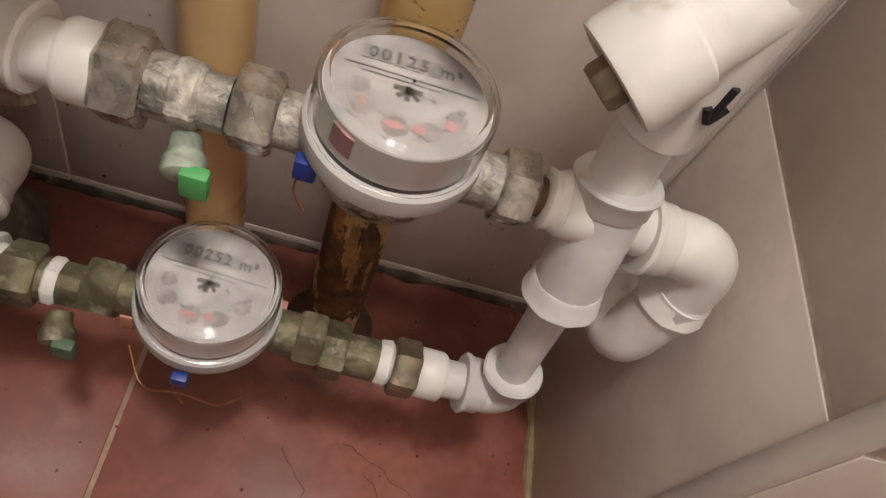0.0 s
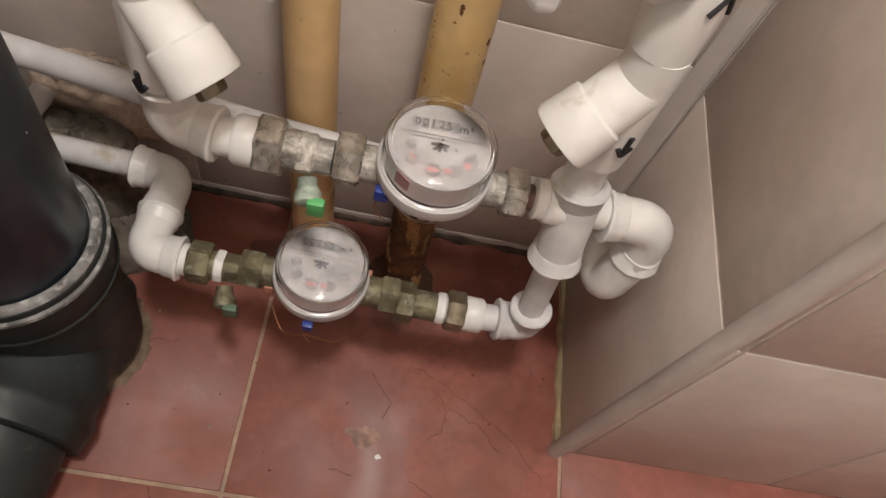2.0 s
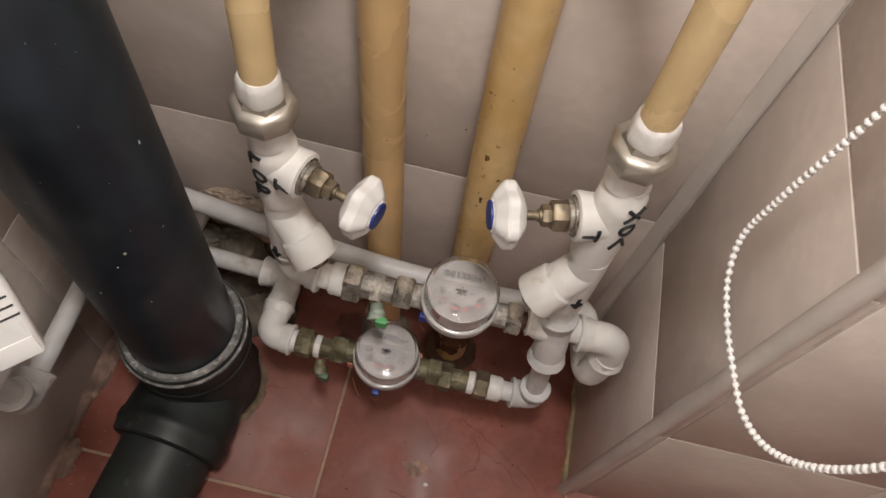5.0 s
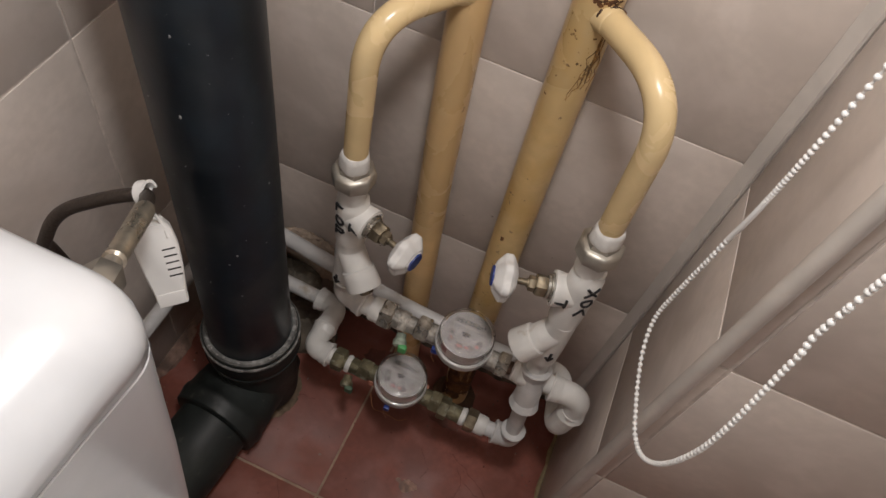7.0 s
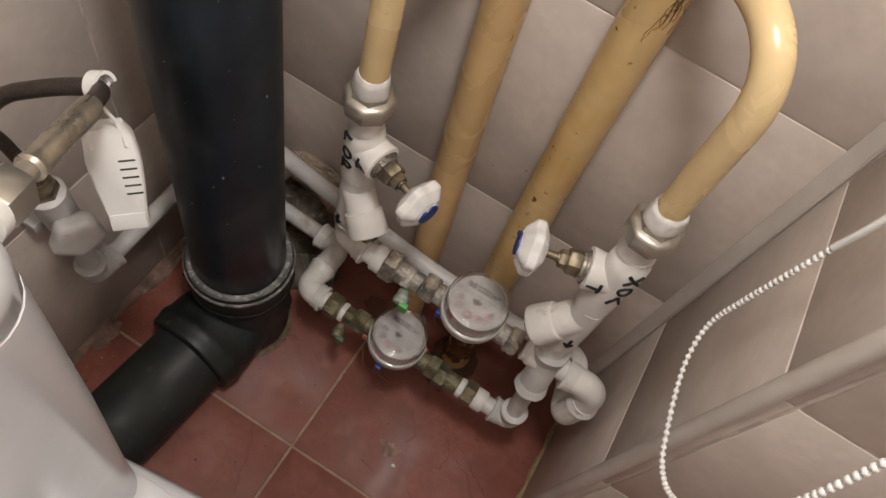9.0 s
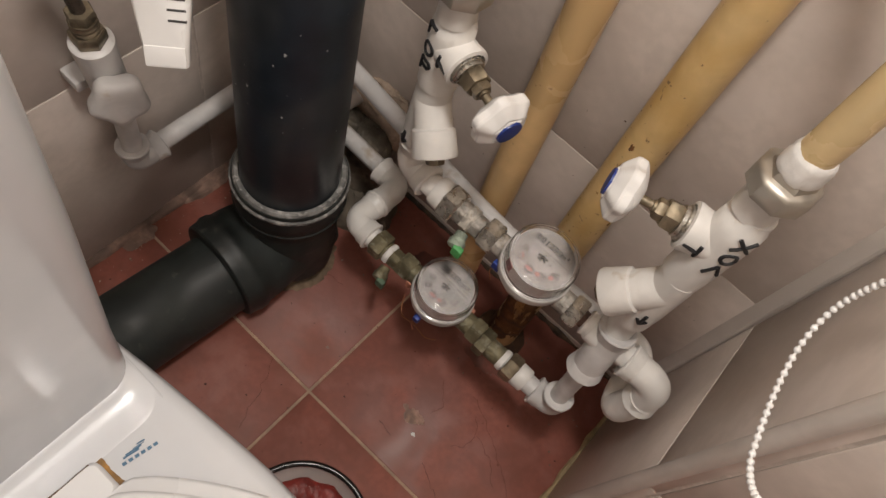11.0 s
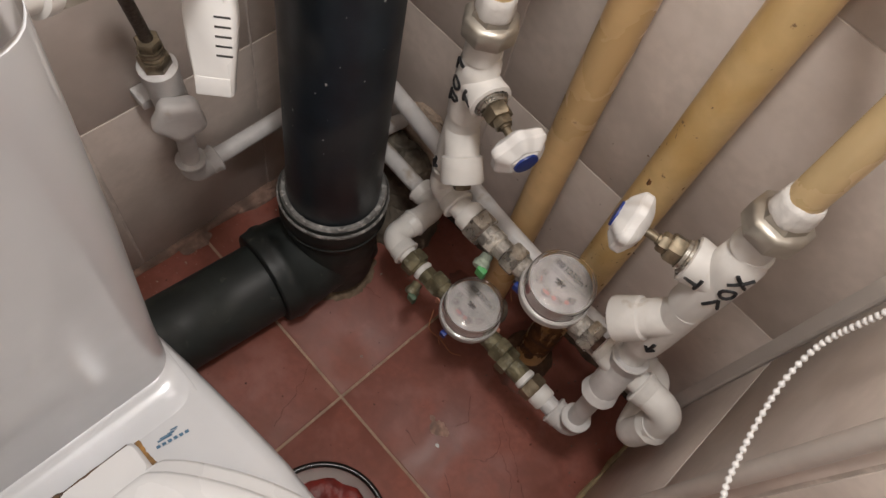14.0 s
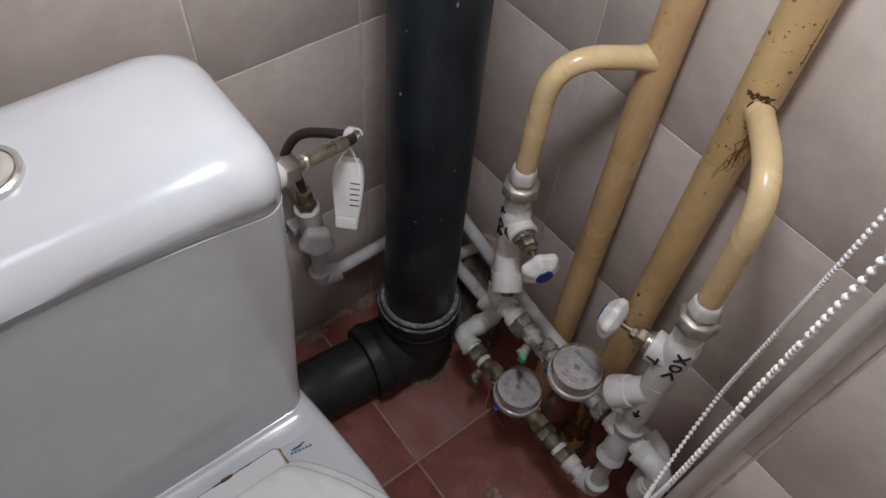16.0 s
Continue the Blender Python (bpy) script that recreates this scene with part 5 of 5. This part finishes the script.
def tile_mesh(w, h, mat):
    key = (round(w, 4), round(h, 4), mat.name)
    if key not in tile_meshes:
        bm = B()
        c, d = 0.0007, 0.006
        loft(bm, [[Vector((x, y, z)) for x, y in ((i, i), (w - i, i), (w - i, h - i), (i, h - i))] for i, z in ((0, -d), (0, -c), (c * 0.35, -c * 0.35), (c, 0))])
        tile_meshes[key] = as_mesh("tile", bm, mat, 50)
    return tile_meshes[key]


def cut(lo, hi, joint, step):
    """The joints between lo and hi, of a row in which one joint lies at the given place."""
    k = math.ceil((lo - joint) / step + 1e-6)
    marks = [lo]
    while joint + k * step < hi - 0.004:
        if joint + k * step > lo + 0.004:
            marks.append(joint + k * step)
        k += 1
    return marks + [hi]


def lay(parent, org, u, v, us, vs, mat, gap=0.0026):
    """Tiles over a face: org and the ways u and v give the face, us and vs the joints."""
    u, v = Vector(u), Vector(v)
    m = Matrix((u, v, u.cross(v))).transposed().to_4x4()
    for a, b in zip(us, us[1:]):
        for c, d in zip(vs, vs[1:]):
            ob = new("tile", tile_mesh(b - a - gap, d - c - gap, mat))
            ob.parent = parent
            ob.matrix_basis = Matrix.Translation(Vector(org) + u * (a + gap / 2) + v * (c + gap / 2)) @ m


lay(walls["wall_north"], (0, YB, 0), (1, 0, 0), (0, 0, 1), cut(XL, 0.0, -0.3985, 0.2024), cut(0.0, TOP, 0.3130, 0.2992), WALL_TILE, 0.0022)
lay(walls["wall_west"], (XL, 0, 0), (0, 1, 0), (0, 0, 1), cut(YN, YB, 0.0345, 0.2020), cut(0.0, TOP, 0.3000, 0.3100), WALL_TILE, 0.0034)
lay(walls["wall_niche"], (0, 0, 0), (0, -1, 0), (0, 0, 1), cut(-YB, 0.0, -0.2, 0.5), cut(0.0, TOP, 0.3010, 0.2990), WALL_TILE, 0.0034)
lay(walls["wall_niche"], (0, 0, 0), (1, 0, 0), (0, 0, 1), cut(0.0, XR, 0.2175, 0.2024), cut(0.0, TOP, 0.2975, 0.2990), WALL_TILE, 0.0034)
lay(floor, (0, 0, 0), (1, 0, 0), (0, 1, 0), cut(XL, XR, -0.3010, 0.3036), cut(YN, YB, -0.0850, 0.3036), FLOOR_TILE, 0.0036)
